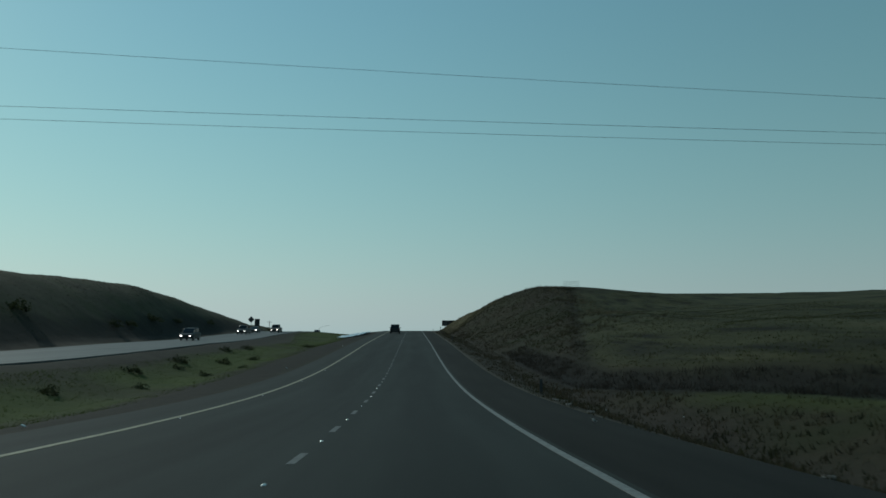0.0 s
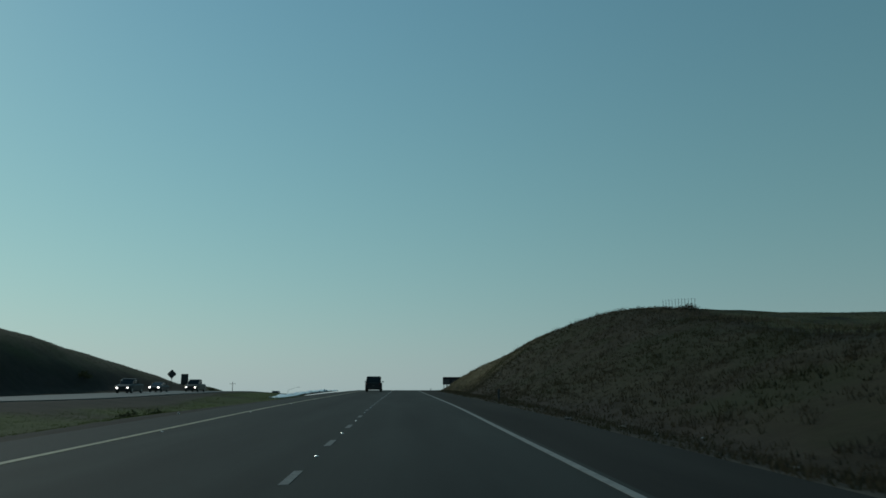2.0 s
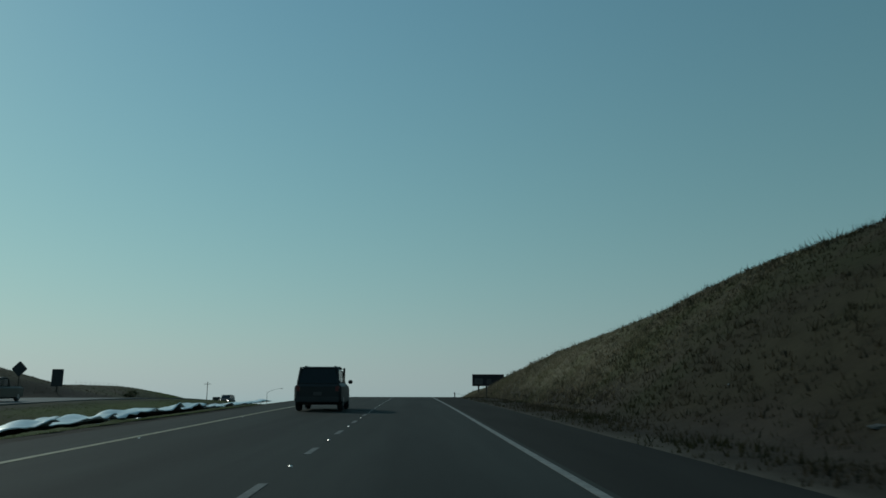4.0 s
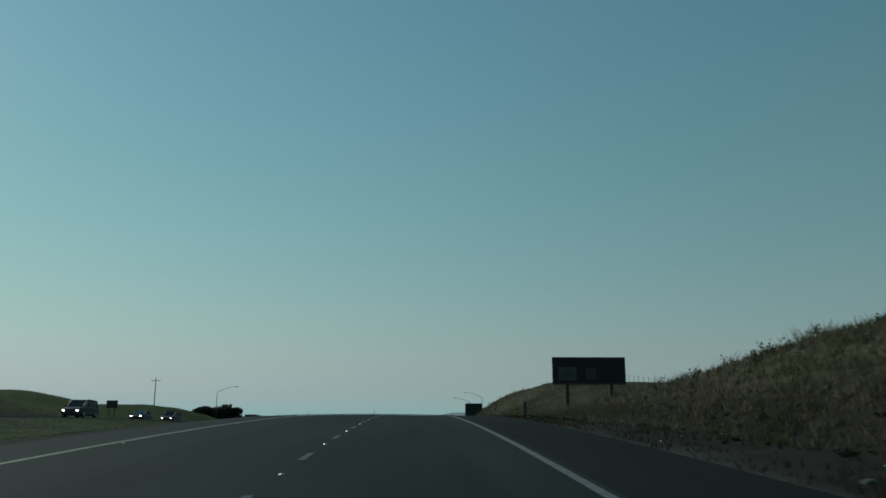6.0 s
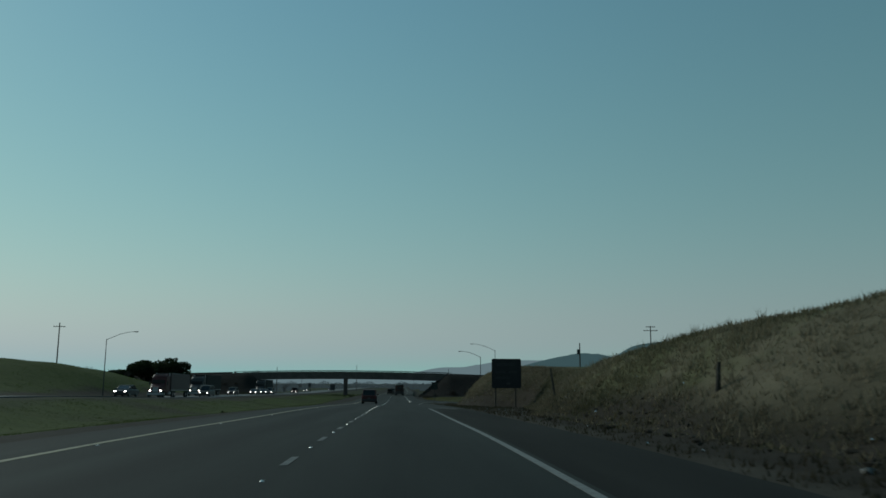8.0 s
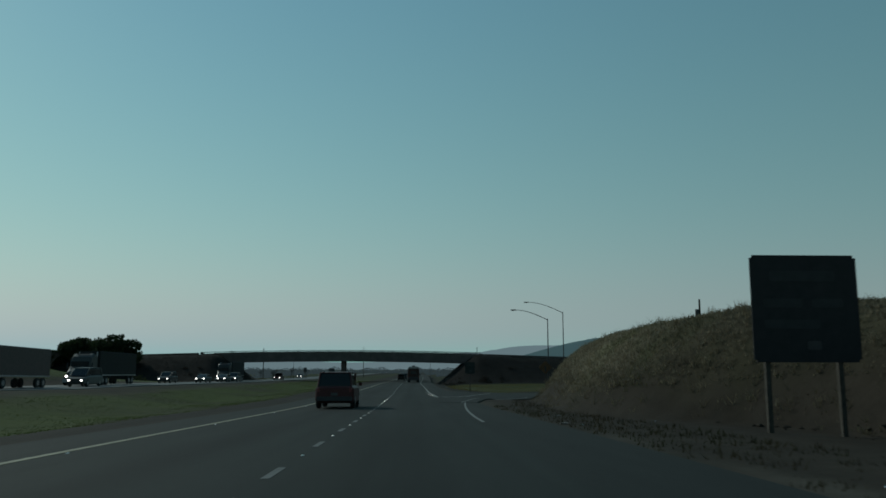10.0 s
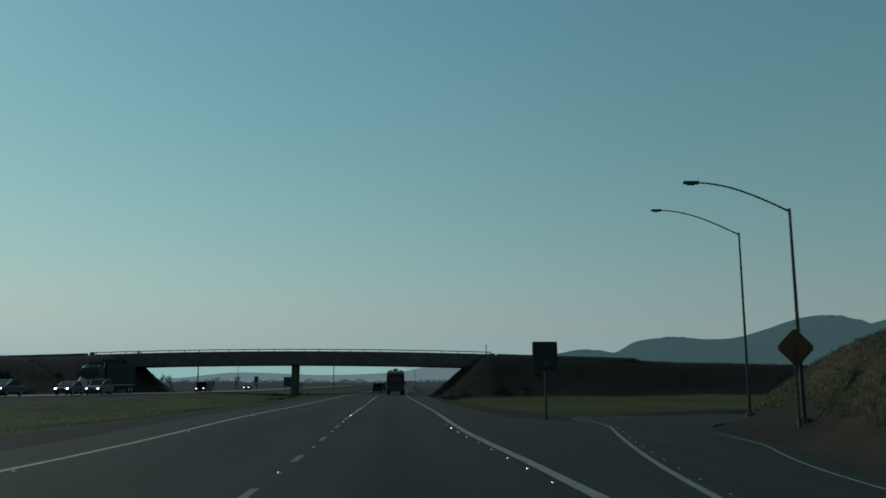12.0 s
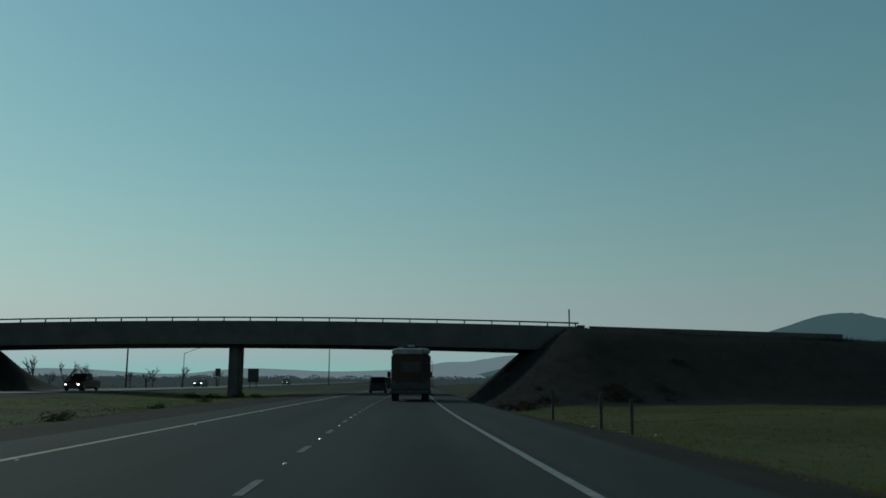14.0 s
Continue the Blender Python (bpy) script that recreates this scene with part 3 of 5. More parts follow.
ribbon("ramp_edge_line", (rr - out * 0.04)[early], (rr + out * 0.04)[early], 0.016, M_WHITE, 0.02).parent = exit_ramp
cut = (rl[:, 1] > 379.5) & (rl[:, 1] < 412)
ribbon("ramp_gore_line", rl[cut] - out[cut] * 0.08, rl[cut] + out[cut] * 0.07, 0.016, M_WHITE, 0.02).parent = exit_ramp
nose = (rl[:, 1] > 410.5) & (rl[:, 1] < 434)
ribbon("ramp_nose_line", rl[nose] - out[nose] * 0.07, rl[nose] + out[nose] * 0.07, 0.015, M_DASH, 0.02).parent = exit_ramp
ribbon("ramp_edge_dust", rl[nose] - out[nose] * 0.95, rl[nose] - out[nose] * 0.5, 0.004, M_DUST, 0.06).parent = exit_ramp
studs("lane_marker", [(np.interp(y, rl[:, 1], rl[:, 0]) + 0.25, y) for y in np.arange(381, 413, 2.1)], M_STUD, 0.028)


# ---- overpass ----
def overpass():
    th = thing("overpass", 0, 520, 0, "concrete highway overpass with steel railing and one pier", "bridge", kind="structure")
    top = lambda x: 15.5 - 0.00045 * (x + 22) ** 2
    skew = lambda x: 4.5 - 0.14 * (x + 20)

    def sweep(name, x0, x1, y0, y1, za, zb, material, label=""):
        bm = bmesh.new()
        n = 24
        rows = []
        for i in range(n + 1):
            x = x0 + (x1 - x0) * i / n
            s = skew(x)
            rows.append([bm.verts.new((x, y0 + s, top(x) + za)), bm.verts.new((x, y1 + s, top(x) + za)), bm.verts.new((x, y1 + s, top(x) + zb)), bm.verts.new((x, y0 + s, top(x) + zb))])
        for a_, b_ in zip(rows, rows[1:]):
            for j in range(4):
                bm.faces.new((a_[j], a_[(j + 1) % 4], b_[(j + 1) % 4], b_[j]))
        bm.faces.new(rows[0])
        bm.faces.new(rows[-1][::-1])
        bmesh.ops.recalc_face_normals(bm, faces=bm.faces)
        return part(name, bm, material, th, label)
    sweep("parapet", -53.5, 17.5, 0.0, 0.3, 0.0, -0.95, M_CONC)
    sweep("parapet", -53.5, 17.5, 11.7, 12.0, 0.0, -0.95, M_CONC)
    sweep("deck", -53.5, 17.5, -0.003, 12.003, -0.95, -1.25, M_CONC)
    sweep("girder", -53.5, 17.5, 0.003, 11.997, -1.25, -2.36, M_CONC)
    bm = bmesh.new()
    box(bm, -17.6, -16.3, skew(-17.5) + 1.6, skew(-17.5) + 3.4, 6.4, top(-17.5) - 2.3)
    bmesh.ops.bevel(bm, geom=[e_ for e_ in bm.edges if abs(e_.verts[0].co.z - e_.verts[1].co.z) > 1], offset=0.25, segments=4, affect="EDGES")
    part("pier", bm, M_CONC, th)
    for y in (0.15, 11.85):
        sweep("rail", -53.5, 17.5, y - 0.06, y + 0.06, 0.42, 0.28, M_DARKSTEEL)
        for i in range(27):
            x = -53 + i * 2.7
            bm = bmesh.new()
            s = skew(x)
            box(bm, x - 0.05, x + 0.05, y - 0.06 + s, y + 0.06 + s, top(x) - 0.02, top(x) + 0.32)
            part("rail_post", bm, M_DARKSTEEL, th)
    for x, h in ((-53.7, 0.75), (17.7, 0.45), (19.0, 0.2)):
        bm = bmesh.new()
        s = skew(x)
        box(bm, x - 0.35, x + 0.35, s - 0.1, s + 0.4, top(x) - 1.4, top(x) + h - 0.3)
        part("end_block", bm, M_CONC, th)
    bm = bmesh.new()
    tube(bm, (16.7, skew(16.7) + 0.6, top(17) - 0.9), (16.7, skew(16.7) + 0.6, top(17) + 1.75), 0.07)
    part("marker_pole", bm, M_DARKSTEEL, th)
    # low barriers along the approaches
    for x0, x1, za, zb in ((18.5, 42, 14.74, 13.92), (-120, -54.5, 13.7, 15.2)):
        bm = bmesh.new()
        n = 20
        for i in range(n):
            xa, xb = x0 + (x1 - x0) * i / n, x0 + (x1 - x0) * (i + 1) / n
            v = box(bm, xa, xb, -0.08, 0.08, -0.75, 0.11)
            for q in v:
                u = (q.co.x - x0) / (x1 - x0)
                q.co.z += za + (zb - za) * u
                q.co.y += skew(q.co.x) * 1.0 if x0 > 0 else skew(q.co.x)
        part("approach_barrier", bm, M_CONC, th)
    return th


overpass()


# ---- signs ----
def sign_panel(name, x0, x1, y, z0, z1, material, label, posts, post_r=0.09, rnd=0.1, turn=0.0, border=None, post_mat=None):
    zg = min(ground_z(p, y) for p in posts)
    th = thing(name, (x0 + x1) / 2, y, zg, label, "road sign", turn=turn)
    w = (x1 - x0) / 2
    bm = bmesh.new()
    box(bm, -w, w, -0.02, 0.02, z0 - zg, z1 - zg)
    if rnd:
        bmesh.ops.bevel(bm, geom=[e_ for e_ in bm.edges if abs(e_.verts[0].co.y - e_.verts[1].co.y) > 0.01], offset=rnd, segments=4, affect="EDGES")
    part("panel", bm, material, th)
    if border:
        for a_, b_, c, d in ((-w + 0.03, w - 0.03, z1 - 0.08, z1 - 0.03), (-w + 0.03, w - 0.03, z0 + 0.03, z0 + 0.08), (-w + 0.03, -w + 0.08, z0 + 0.03, z1 - 0.03), (w - 0.08, w - 0.03, z0 + 0.03, z1 - 0.03)):
            bm = bmesh.new()
            box(bm, a_, b_, -0.026, -0.022, c - zg, d - zg)
            part("border_strip", bm, border, th)
    for p in posts:
        bm = bmesh.new()
        px = p - (x0 + x1) / 2
        box(bm, px - post_r, px + post_r, 0.03, 0.03 + 2 * post_r, -0.6, z1 - zg - 0.15)
        part("post", bm, post_mat or M_WOOD, th)
    for k in range(2):
        bm = bmesh.new()
        zz = z0 - zg + (z1 - z0) * (0.25 + 0.5 * k)
        box(bm, -w * 0.94, w * 0.94, 0.02, 0.03, zz - 0.04, zz + 0.04)
        part("stiffener", bm, M_STEEL, th)
    return th


def patch(th, name, x0, x1, z0, z1, material, label="", y=-0.027, rnd=0.03):
    bm = bmesh.new()
    box(bm, x0, x1, y - 0.003, y + 0.003, z0, z1)
    if rnd:
        bmesh.ops.bevel(bm, geom=[e_ for e_ in bm.edges if abs(e_.verts[0].co.y - e_.verts[1].co.y) > 0.004], offset=rnd, segments=3, affect="EDGES")
    return part(name, bm, material, th, label)


# white and grey sign print, darkened likewise: backlit shade put into the colour
M_LOGO = plain("shaded_white", (0.05, 0.045, 0.047), 0.6)
M_LOGO2 = plain("shaded_grey", (0.033, 0.028, 0.03), 0.6)
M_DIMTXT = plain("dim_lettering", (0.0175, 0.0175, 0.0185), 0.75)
M_EDGE = plain("sign_edge", (0.06, 0.02, 0.02), 0.6)
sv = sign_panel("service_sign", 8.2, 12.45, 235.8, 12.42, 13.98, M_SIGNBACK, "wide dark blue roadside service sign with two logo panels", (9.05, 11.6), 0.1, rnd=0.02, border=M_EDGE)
zb = 12.42 - sv.location.z
patch(sv, "logo_panel", -1.8, -0.72, zb + 0.22, zb + 1.0, M_LOGO, "pale square logo panel")
patch(sv, "logo_emblem", -1.5, -1.0, zb + 0.42, zb + 0.8, M_LOGO2, "grey plain emblem", -0.033, 0.1)
patch(sv, "logo_panel", -0.2, 0.42, zb + 0.3, zb + 0.95, M_LOGO2, "small grey logo panel")
patch(sv, "logo_emblem", -0.1, 0.32, zb + 0.42, zb + 0.68, M_DARKSTEEL, "dark plain emblem", -0.033)
es = sign_panel("guide_sign", 9.95, 13.05, 337.6, 11.35, 14.4, M_SIGNDARK, "large square dark green guide sign on two posts", (10.35, 12.45), 0.07, rnd=0.08)
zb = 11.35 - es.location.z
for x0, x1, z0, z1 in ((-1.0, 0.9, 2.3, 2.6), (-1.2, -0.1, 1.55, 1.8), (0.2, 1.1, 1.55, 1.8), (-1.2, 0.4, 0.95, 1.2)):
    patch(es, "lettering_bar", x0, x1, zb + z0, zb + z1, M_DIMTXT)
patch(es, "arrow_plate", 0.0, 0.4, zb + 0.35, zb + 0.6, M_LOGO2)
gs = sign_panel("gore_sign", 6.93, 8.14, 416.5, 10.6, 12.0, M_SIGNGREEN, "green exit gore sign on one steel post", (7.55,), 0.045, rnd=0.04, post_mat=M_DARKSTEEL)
zb = 10.6 - gs.location.z
patch(gs, "exit_bar", -0.4, 0.4, zb + 0.95, zb + 1.15, plain("shaded_exit_bar", (0.0145, 0.020, 0.018), 0.7))
patch(gs, "arrow_plate", -0.08, 0.22, zb + 0.22, zb + 0.46, plain("shaded_arrow", (0.018, 0.026, 0.024), 0.6))
sign_panel("small_sign", -43.6, -42.0, 310, 12.9, 14.0, M_DARKSTEEL, "small grey sign panel seen from behind", (-43.2, -42.4), 0.05, rnd=0.03)
sign_panel("tall_sign", -44.1, -42.7, 228.9, 11.9, 14.0, M_DARKSTEEL, "upright dark sign panel seen from behind", (-43.4,), 0.07, rnd=0.03)
sign_panel("plain_sign", -38.6, -37.5, 615, 10.1, 11.7, M_DARKSTEEL, "dark rectangular sign beyond the overpass", (-38.3, -37.8), 0.05, rnd=0.04)
sign_panel("plain_sign", -26.9, -25.0, 588, 9.0, 11.4, M_LOGO2, "grey rectangular sign beyond the overpass", (-26.5, -25.4), 0.06, rnd=0.04)


def diamond_sign(x, y, zc, half, material, label, face):
    zg = ground_z(x, y)
    th = thing("warning_sign", x, y, zg, label, "road sign")
    bm = bmesh.new()
    box(bm, -half, half, -0.015, 0.015, -half, half)
    bmesh.ops.bevel(bm, geom=[e_ for e_ in bm.edges if abs(e_.verts[0].co.y - e_.verts[1].co.y) > 0.01], offset=0.08, segments=3, affect="EDGES")
    bmesh.ops.transform(bm, verts=bm.verts, matrix=Matrix.Translation((0, -0.1, zc - zg)) @ pose(0, 0, 0, 0, 45, 0))
    part("panel", bm, material, th)
    bm = bmesh.new()
    tube(bm, (0, 0, -0.5), (0, 0, zc - zg + half * 0.9), 0.05)
    part("post", bm, M_WOOD, th)
    if face:
        bm = bmesh.new()
        box(bm, -0.07, 0.07, -0.125, -0.118, zc - zg - 0.45, zc - zg + 0.15)
        part("arrow_shaft", bm, M_DARKSTEEL, th)
    return th


diamond_sign(-42.9, 217.9, 13.2, 0.62, M_DARKSTEEL, "diamond warning sign seen from behind on a post", False)
diamond_sign(15.45, 407.6, 11.35, 0.54, M_SIGNYEL, "yellow diamond warning sign beside a lamp post", True)


# ---- lamp posts, utility poles, wires ----
def loft_tube(bm, pts, r0, r1, seg=8):
    """One bent tapering pipe through the points."""
    rings = []
    for i, p in enumerate(pts):
        d = (pts[min(i + 1, len(pts) - 1)] - pts[max(i - 1, 0)]).normalized()
        side = d.cross(Vector((0, 1, 0))).normalized()
        r = r0 + (r1 - r0) * i / (len(pts) - 1)
        rings.append([bm.verts.new(p + (side * math.cos(t_) + Vector((0, 1, 0)) * math.sin(t_)) * r) for t_ in np.linspace(0, 2 * math.pi, seg, endpoint=False)])
    for a_, b_ in zip(rings, rings[1:]):
        for j in range(seg):
            bm.faces.new((a_[j], a_[(j + 1) % seg], b_[(j + 1) % seg], b_[j]))
    bm.faces.new(rings[0])
    bm.faces.new(rings[-1][::-1])
    bmesh.ops.recalc_face_normals(bm, faces=bm.faces)


def street_lamp(x, y, joint_z, arm, label):
    zg = ground_z(x, y)
    h = joint_z - zg
    th = thing("street_lamp", x, y, zg, label, "street lamp", "tall lamp posts")
    bm = bmesh.new()
    tube(bm, (0, 0, -0.3), (0, 0, h + 0.12), 0.085, 0.05, 12)
    part("pole", bm, M_DARKSTEEL, th)
    bm = bmesh.new()
    tube(bm, (0, 0, -0.2), (0, 0, 0.25), 0.28, 0.24, 12)
    part("base", bm, M_CONC, th)
    pts = [Vector((arm * u, 0, h + abs(arm) * 0.30 * math.sin(u * math.pi / 2))) for u in np.linspace(0, 1, 9)]
    bm = bmesh.new()
    loft_tube(bm, pts, 0.042, 0.032)
    part("arm", bm, M_DARKSTEEL, th)
    bm = bmesh.new()
    e_ = pts[-1]
    s = 1 if arm > 0 else -1
    v = box(bm, e_.x - 0.1 if s > 0 else e_.x - 0.5, e_.x + 0.5 if s > 0 else e_.x + 0.1, -0.11, 0.11, e_.z - 0.06, e_.z + 0.05)
    for q in v:
        if abs(q.co.x - e_.x) > 0.4:
            q.co.y *= 0.6
    part("lamp_head", bm, M_DARKSTEEL, th)
    bm = bmesh.new()
    box(bm, e_.x + s * 0.22 - 0.14, e_.x + s * 0.22 + 0.14, -0.07, 0.07, e_.z - 0.10, e_.z - 0.06)
    part("lens", bm, M_LOGO, th)
    return th


street_lamp(15.9, 408.1, 16.75, -3.75, "tall grey steel lamp post with curved arm over the ramp")
street_lamp(20.5, 423.3, 18.6, -4.7, "tall grey steel lamp post with curved arm beyond the ramp")
street_lamp(-43.2, 376.3, 18.05, 4.1, "tall grey steel lamp post with curved arm by the far lanes")
street_lamp(-38.7, 590, 14.0, 3.8, "grey steel lamp post with curved arm beyond the overpass")
street_lamp(7.8, 640, 13.8, -2.2, "grey steel lamp post far beyond the overpass")


def utility_pole(x, y, top, arms, label, transformer=False):
    zg = ground_z(x, y)
    h = top - zg
    th = thing("utility_pole", x, y, zg, label, "utility pole", "wooden utility poles")
    bm = bmesh.new()
    tube(bm, (0, 0, -0.5), (0, 0, h), 0.17, 0.11, 10)
    part("pole", bm, M_WOOD, th)
    for k, (dz, w) in enumerate(arms):
        bm = bmesh.new()
        box(bm, -w, w, -0.06, 0.06, h - dz - 0.07, h - dz + 0.07)
        part("crossarm", bm, M_WOOD, th)
        for s in (-0.92, -0.45, 0.45, 0.92):
            bm = bmesh.new()
            tube(bm, (s * w, 0, h - dz + 0.07), (s * w, 0, h - dz + 0.27), 0.05, 0.03)
            part("insulator", bm, M_DARKSTEEL, th)
    if transformer:
        bm = bmesh.new()
        tube(bm, (-0.35, 0, h - 2.3), (-0.35, 0, h - 1.3), 0.24, 0.24, 12)
        part("transformer", bm, M_DARKSTEEL, th)
    return th


utility_pole(-77.7, 444.5, 25.3, ((0.9, 1.35),), "wooden utility pole with one crossarm on the hill")
utility_pole(60.3, 444, 25.5, ((0.25, 1.1), (1.1, 1.7)), "wooden utility pole with two crossarms behind the hill")
utility_pole(37.5, 418.9, 20.1, (), "wooden utility pole with a transformer", True)
utility_pole(-48.7, 590, 18.0, (), "plain wooden utility pole beyond the overpass")
utility_pole(-21.4, 690, 21.0, (), "plain wooden utility pole far beyond the overpass")


def wire(p, q, sag, parent, r=0.008):
    cu = bpy.data.curves.new("wire", "CURVE")
    cu.dimensions, cu.bevel_depth, cu.bevel_resolution = "3D", r, 1
    sp = cu.splines.new("POLY")
    n = 24
    sp.points.add(n)
    for i in range(n + 1):
        u = i / n
        c = Vector(p).lerp(Vector(q), u)
        sp.points[i].co = (c.x, c.y, c.z - sag * 4 * u * (1 - u), 1)
    ob = new("wire", cu)
    cu.materials.append(M_DARKSTEEL)
    tagged(ob, "thin dark overhead power cable crossing the road", "cable", "overhead power cables")
    return ob


utility_pole(-75, 35, 18.6, ((0.4, 1.2), (3.0, 1.2)), "wooden utility pole carrying the road-crossing cables")
utility_pole(75, 35, 11.9 + 1.6, ((0.4, 1.2), (1.6, 1.2)), "wooden utility pole carrying the road-crossing cables")
wire((-75, 35, 18.5), (75, 35, 11.3), 0.9, None)
wire((-75, 34.6, 13.95), (75, 34.6, 10.6), 0.55, None)
wire((-75, 35.4, 13.6), (75, 35.4, 10.4), 0.6, None)


# ---- fences and marker posts ----
def fence(x0, y0, x1, y1, n, h, label):
    zg = ground_z(x0, y0)
    th = thing("wire_fence", x0, y0, zg, label, "fence")
    me = None
    tops = []
    for i in range(n):
        u = i / (n - 1)
        x, y = x0 + (x1 - x0) * u, y0 + (y1 - y0) * u
        z = ground_z(x, y)
        if me is None:
            bm = bmesh.new()
            tube(bm, (0, 0, -0.4), (0, 0, h), 0.021, 0.017, 6)
            ob = part("fence_post", bm, M_DARKSTEEL, th)
            me = ob.data
        else:
            ob = new("fence_post", me)
            ob.parent = th
        ob.location = (x - x0, y - y0, z - zg)
        ob.rotation_euler = (random.uniform(-0.02, 0.02), random.uniform(-0.02, 0.02), 0)
        tops.append(Vector((x - x0, y - y0, z - zg)))
    for f in (0.3, 0.6, 0.9):
        bm = bmesh.new()
        for p, q in zip(tops, tops[1:]):
            tube(bm, p + Vector((0, 0, h * f)), q + Vector((0, 0, h * f)), 0.003, None, 4)
        part("fence_wire", bm, M_DARKSTEEL, th)
    return th


fence(27.5, 148.2, 29.4, 143.9, 11, 1.1, "dark steel post and wire fence along a hilltop")
fence(18.6, 282, 21.6, 250, 28, 1.2, "dark steel post and wire fence along a hilltop")
fence(-57.5, 270, -55.5, 284, 10, 0.7, "thin wire fence on the far hill")
fence(-76, 190, -70, 330, 40, 1.0, "thin wire fence on the far hill")


def marker_post(x, y, h):
    zg = ground_z(x, y)
    th = thing("marker_post", x, y, zg, "slim dark roadside marker post with flat paddle", "marker post", "roadside marker posts")
    bm = bmesh.new()
    box(bm, -0.05, 0.05, -0.03, 0.03, -0.4, h)
    part("post", bm, M_WOOD, th)
    bm = bmesh.new()
    box(bm, -0.06, 0.06, -0.045, -0.03, h - 0.5, h + 0.02)
    part("paddle", bm, M_DARKSTEEL, th)
    return th


for x, y, h in ((5.3, 34.2, 0.6), (5.2, 109.7, 0.75), (6.45, 195.9, 1.15), (5.4, 227.3, 0.75), (6.2, 472.9, 1.15), (6.6, 466.6, 1.15), (7.6, 466.6, 1.15)):
    marker_post(x, y, h)


def leaning_post(x, y, h, lean):
    """An old round fence post, split at the top and tilted."""
    zg = ground_z(x, y)
    th = thing("old_fence_post", x, y, zg, "weathered dark wooden fence post leaning on the bank", "fence post")
    bm = bmesh.new()
    loft_tube(bm, [Vector((lean * u, 0.02 * math.sin(9 * u), -0.4 + (h + 0.4) * u)) for u in np.linspace(0, 1, 7)], 0.085, 0.055, 9)
    part("post", bm, M_WOOD, th)
    bm = bmesh.new()
    loft_tube(bm, [Vector((lean * u + 0.10 * (1 - u), 0.09, -0.3 + (h * 0.8 + 0.3) * u)) for u in np.linspace(0, 1, 5)], 0.05, 0.03, 7)
    part("brace", bm, M_WOOD, th)
    return th


leaning_post(10.0, 303, 1.8, -0.3)
leaning_post(8.75, 273.7, 0.8, 0.12)


# ---- trees, shrubs and grass ----
def foliage(name, lo, hi, weeds=None):
    def build(nt, p):
        v = coords(nt)
        n = noise_tex(nt, v, 0.9, 4)
        g = nt.nodes.new("ShaderNodeNewGeometry")
        c = ramp(nt, n, [(0.3, lo), (0.7, hi)])
        if weeds:
            c = mix(nt, weed_patches(nt, v), c, weeds)
        c = mix(nt, 0.5, c, ramp(nt, g.outputs["Random Per Island"], [(0, (0.80, 0.80, 0.79)), (1, (1, 1, 1))]), "MULTIPLY")
        nt.links.new(c, p.inputs["Base Color"])
        p.inputs["Roughness"].default_value, p.inputs["Specular IOR Level"].default_value = 0.8, 0.2
        thin = nt.nodes.new("ShaderNodeBsdfTranslucent")
        nt.links.new(c, thin.inputs["Color"])
        both = nt.nodes.new("ShaderNodeMixShader")
        both.inputs[0].default_value = 0.45
        nt.links.new(p.outputs[0], both.inputs[1])
        nt.links.new(thin.outputs[0], both.inputs[2])
        nt.links.new(both.outputs[0], nt.nodes["Material Output"].inputs[0])
    return mat(name, build)


M_OAK = foliage("oak_leaves", (0.018, 0.026, 0.012), (0.035, 0.05, 0.02))
M_SHRUB = foliage("shrub_leaves", (0.02, 0.026, 0.012), (0.045, 0.05, 0.022))
M_BLADE = foliage("dry_grass_blades", (0.040, 0.0325, 0.0208), (0.060, 0.049, 0.031), (0.035, 0.034, 0.0165))
M_BLADET = foliage("tan_grass_blades", (0.22, 0.181, 0.120), (0.28, 0.231, 0.156), (0.17, 0.148, 0.088))
M_BLADEM = foliage("brown_grass_blades", (0.115, 0.094, 0.062), (0.16, 0.132, 0.088), (0.098, 0.090, 0.050))
M_BLADEO = foliage("olive_grass_blades", (0.105, 0.082, 0.027), (0.155, 0.122, 0.044))
M_BLADEG = foliage("green_grass_blades", (0.046, 0.066, 0.014), (0.070, 0.092, 0.021), (0.064, 0.072, 0.024))
M_BLADEH = foliage("hill_grass_blades", (0.034, 0.064, 0.008), (0.052, 0.088, 0.012))
M_BLADEP = foliage("pasture_blades", (0.044, 0.042, 0.020), (0.076, 0.070, 0.035), (0.064, 0.064, 0.027))
M_STALK = foliage("dead_weed_stalks", (0.075, 0.060, 0.045), (0.12, 0.097, 0.073))
M_BARK = plain("bark", (0.05, 0.042, 0.035), 0.95, vary=0.4, scale=4)
rng = np.random.default_rng(7)


def leaf_mesh(name, centres, size):
    """Many small, randomly turned leaf clumps, each a bent quad."""
    n = len(centres)
    a_ = rng.normal(size=(n, 3))
    a_ /= np.linalg.norm(a_, axis=1)[:, None]
    b_ = np.cross(a_, rng.normal(size=(n, 3)))
    b_ /= np.linalg.norm(b_, axis=1)[:, None] + 1e-9
    s = (size * rng.uniform(0.6, 1.3, n))[:, None]
    c = np.cross(a_, b_) * s * 0.35
    v = np.stack([centres - a_ * s, centres - b_ * s * 0.6 + c, centres + a_ * s, centres + b_ * s * 0.6 + c], 1).reshape(-1, 3)
    k = np.arange(n)[:, None] * 4
    f = np.concatenate([k + [0, 1, 2], k + [0, 2, 3]])
    me = bpy.data.meshes.new(name)
    me.from_pydata(v.tolist(), [], f.tolist())
    return me


